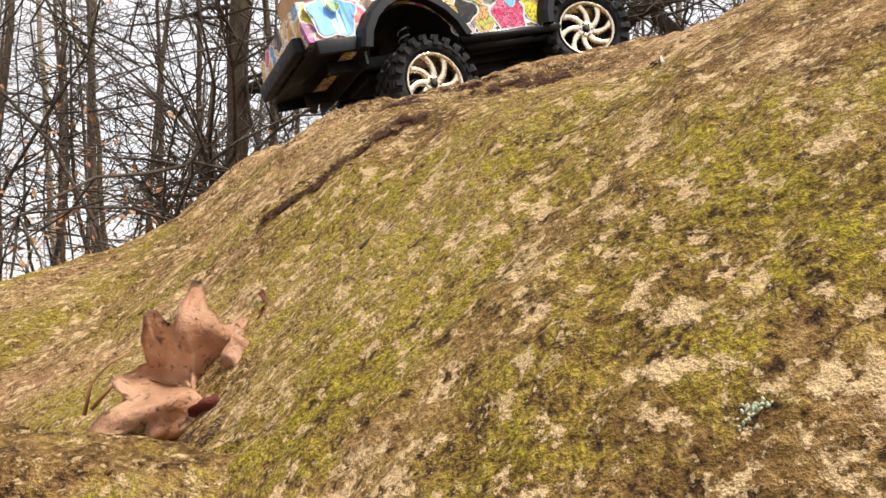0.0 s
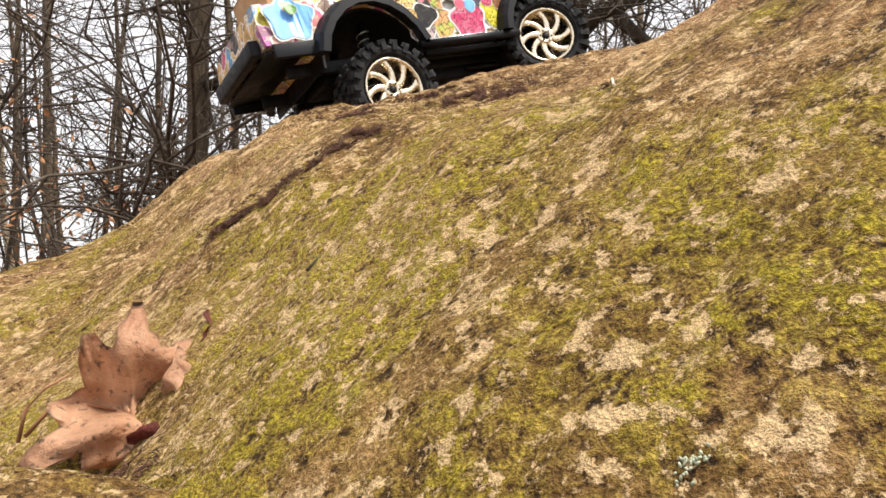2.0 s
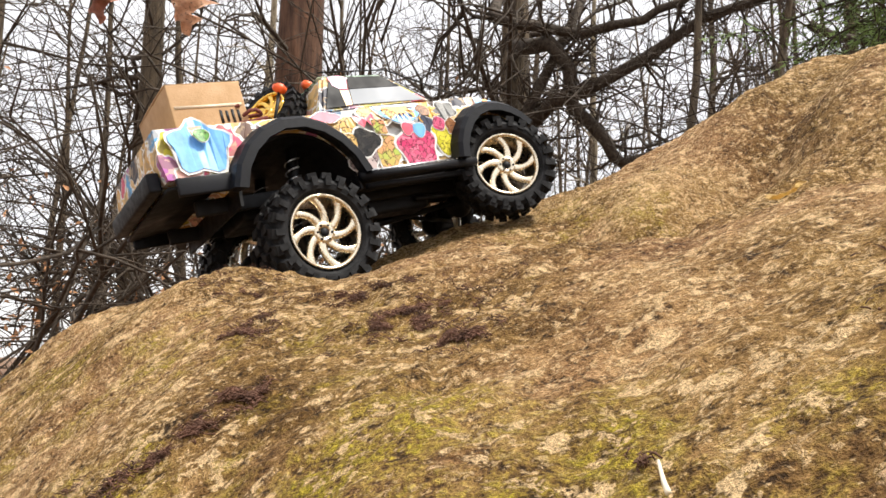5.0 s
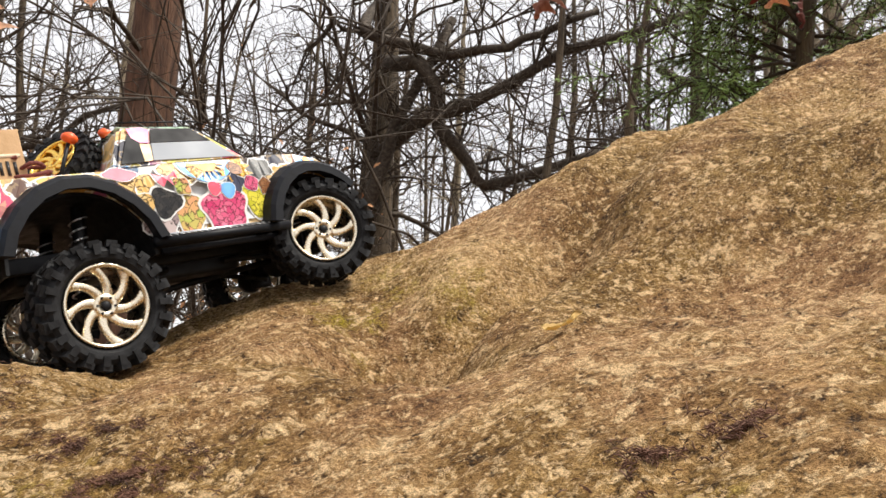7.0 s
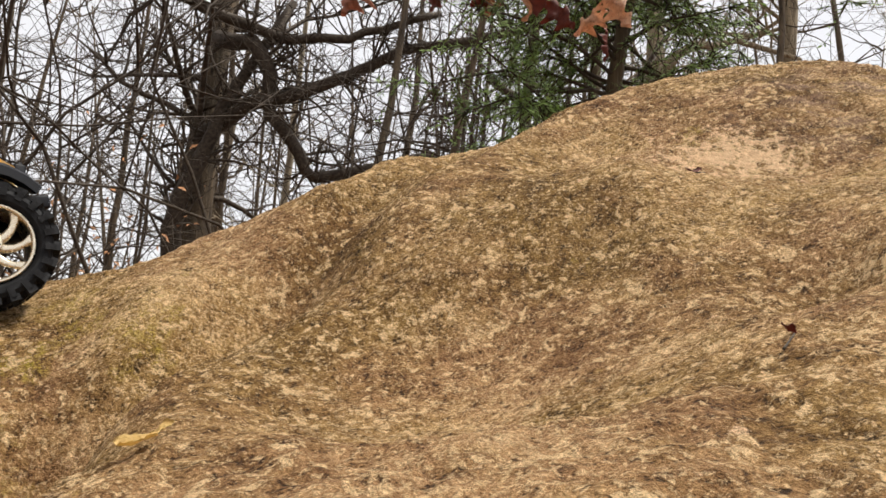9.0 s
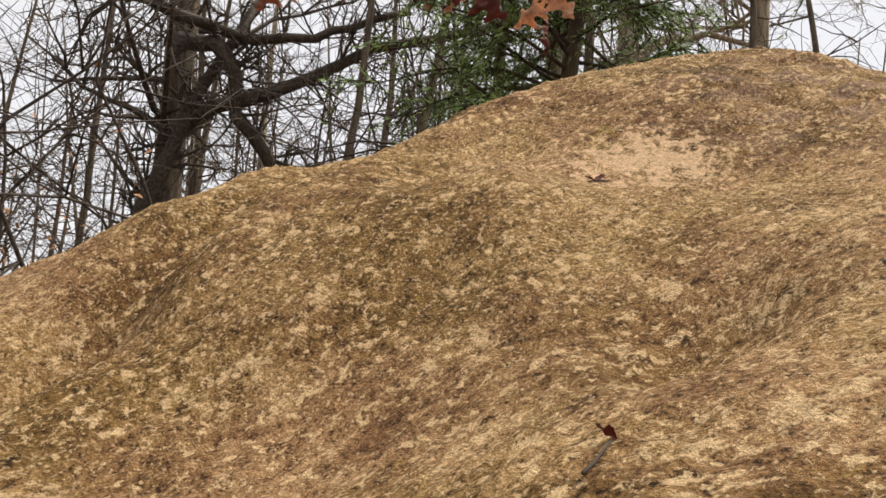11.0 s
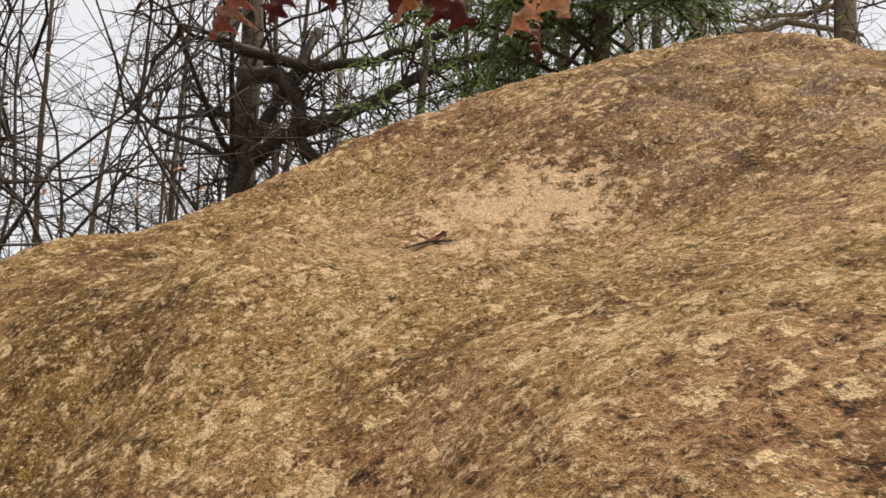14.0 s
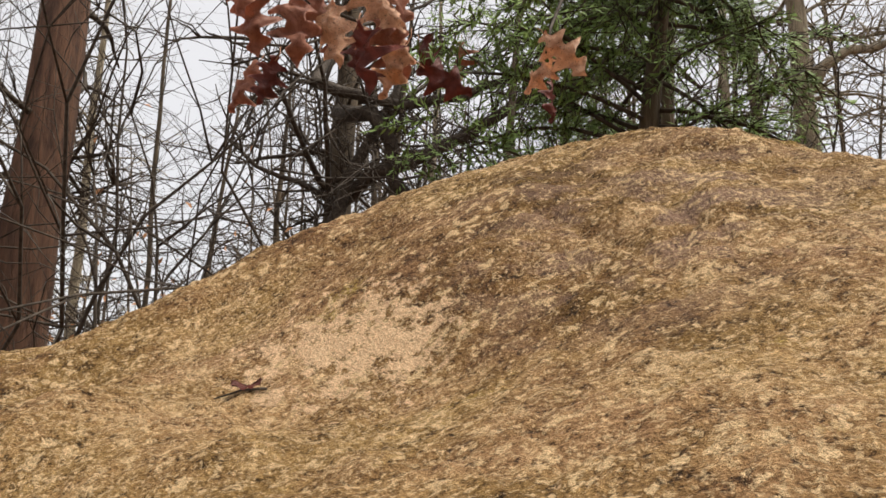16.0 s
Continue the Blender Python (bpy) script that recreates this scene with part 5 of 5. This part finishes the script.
twig([(-0.178, 0.398, 0.488), (-0.176, 0.400, 0.503), (-0.168, 0.402, 0.513), (-0.157, 0.403, 0.520)], 0.0010, STEM, "bent dry twig at the boulder's foot")
twig(rock_line([(1.010, 0.978), (0.992, 0.984), (0.972, 0.980)], 0.003), 0.0012, TWIG, "dark curved twig in a hollow of the rock")
twig(rock_line([(0.644, 0.562), (0.654, 0.568), (0.666, 0.572)], 0.003), 0.0010, TWIG, "thin dark twig on the rock")


def dry_grass():
    rng = random.Random(91)
    verts, faces = [], []
    for k in range(60):
        base = on_rock(rng.gauss(-0.175, 0.03), rng.gauss(0.378, 0.014), 0.0)
        d = Vector((rng.gauss(0, 0.6), rng.gauss(0, 0.3), rng.uniform(0.1, 0.5)))
        r = rng.uniform(0.0003, 0.0007)
        tube_into(verts, faces, [base, base + d * 0.012, base + d * 0.022 - Vector((0, 0, 0.003)), base + d * 0.030 - Vector((0, 0, 0.008))], [r, r, r * 0.8, r * 0.4], 4)
    return tagged(mesh_object("dry_grass", verts, faces, STRAW), "dry straw-coloured grass blades in a crevice", "grass", kind="stuff")


dry_grass()


def stone(x, y, z, size, seed, label):
    bm = bmesh.new()
    bmesh.ops.create_icosphere(bm, subdivisions=6, radius=1.0)
    off = Vector((seed, seed * 2, 0))
    for v in bm.verts:
        p = v.co.copy()
        k = 1 + 0.22 * noise.noise(p * 1.3 + off) + 0.06 * noise.noise(p * 5 + off) + 0.022 * noise.noise(p * 17 + off) + 0.014 * noise.noise(p * 40 + off)
        v.co = Vector((p.x * size[0], p.y * size[1], p.z * size[2])) * k
    me = bpy.data.meshes.new("stone")
    bm.to_mesh(me)
    bm.free()
    me.materials.append(STONE)
    me.polygons.foreach_set("use_smooth", [True] * len(me.polygons))
    ob = new("stone", me)
    ob.location = (x, y, z)
    return tagged(ob, label, "stone")


stone(-0.128, 0.308, 0.458, (0.098, 0.038, 0.038), 4.0, "low tan stone crusted with yellow lichen at the boulder's foot")
stone(-0.262, 0.435, 0.455, (0.05, 0.035, 0.028), 9.0, "small tan stone half sunk in litter")


def lichen_tuft(x, y):
    rng = random.Random(4)
    verts, faces = [], []
    for _ in range(40):
        base = on_rock(x + rng.gauss(0, 0.0019), y + rng.gauss(0, 0.0013), 0)
        d = Vector((rng.gauss(0, 0.5), rng.gauss(0, 0.5), 1)).normalized() * rng.uniform(0.0006, 0.0014)
        tube_into(verts, faces, [base, base + d * 0.6, base + d], [0.0003, 0.0004, 0.0002], 4)
    ob = mesh_object("lichen_tuft", verts, faces, plain("grey_green_lichen", (0.40, 0.42, 0.30), 0.9, 0, 0.3, 300))
    return tagged(ob, "tiny grey-green lichen tuft on mossy rock", "lichen", kind="stuff")


lichen_tuft(0.070, 0.180)


# ---- oak sprays that hang into the view from above ----
def oak_spray(name_label, path, leaves, seed):
    """A bare twig with withered oak leaves hanging from it; leaves are (x, y, z, size, tint)."""
    rng = random.Random(seed)
    ob = empty("oak_spray", Matrix.Identity(4), name_label, "branch", "hanging oak sprays")
    part("twig", stalk_bm([Vector(p) for p in path], 0.006, 0.0025, 7), TWIG, ob)
    for x, y, z, size, tint in leaves:
        long = size * 2.3 * rng.uniform(0.9, 1.1)
        leaf = part("leaf", oak_bm(long, rng.randrange(9999), rng.uniform(0.3, 1.1), 0.16), (LEAF_RUST, LEAF_RED, LEAF_TAN)[tint], ob)
        leaf.matrix_local = pose(x, y, z + long * 0.5, rng.gauss(0, 16), rng.gauss(0, 22), rng.gauss(-18, 35))
        part("leaf_stem", stalk_bm([Vector((0, 0, -0.01)), Vector((0.004, 0.002, 0.008)), Vector((0, 0.006, 0.022))], 0.0014, 0.0010), STEM, leaf)
    return ob


oak_spray("twig with withered rust-coloured oak leaves above the boulder", [(1.9, 2.6, 2.6), (1.6, 2.1, 2.15), (1.3, 1.75, 1.93), (1.05, 1.65, 1.84), (0.85, 1.62, 1.80)],
          [(0.94, 1.68, 1.775, 0.055, 0), (1.02, 1.62, 1.745, 0.060, 0), (1.08, 1.66, 1.755, 0.062, 2), (1.13, 1.62, 1.70, 0.055, 1), (1.17, 1.70, 1.77, 0.062, 0), (1.23, 1.68, 1.72, 0.055, 2), (1.27, 1.76, 1.71, 0.052, 1), (1.00, 1.76, 1.70, 0.045, 1), (1.20, 1.62, 1.80, 0.05, 0), (0.90, 1.62, 1.80, 0.05, 0), (1.05, 1.72, 1.80, 0.06, 0), (1.12, 1.64, 1.79, 0.055, 2)], 61)
oak_spray("drooping twig with a few pale and dark red oak leaves", [(1.9, 2.6, 2.6), (1.75, 2.2, 2.25), (1.63, 2.0, 2.02), (1.60, 1.95, 1.93)],
          [(1.59, 1.95, 1.905, 0.058, 2), (1.625, 1.96, 1.865, 0.056, 2), (1.61, 1.94, 1.805, 0.046, 1)], 62)
oak_spray("twig with dark red oak leaves hanging high", [(1.9, 2.9, 2.9), (1.4, 2.4, 2.25), (1.05, 2.2, 1.98), (0.9, 2.1, 1.92)],
          [(0.96, 2.13, 1.83, 0.060, 0), (1.38, 2.37, 2.06, 0.060, 1), (1.20, 2.30, 2.04, 0.055, 1), (1.52, 2.45, 2.12, 0.055, 0)], 63)
oak_spray("twig with curled brown oak leaves", [(-0.9, 1.9, 2.2), (-0.5, 1.55, 1.65), (-0.28, 1.38, 1.34), (-0.12, 1.15, 1.27)],
          [(-0.26, 1.36, 1.215, 0.045, 2), (-0.12, 1.13, 1.19, 0.035, 2), (-0.42, 1.46, 1.27, 0.045, 0)], 64)
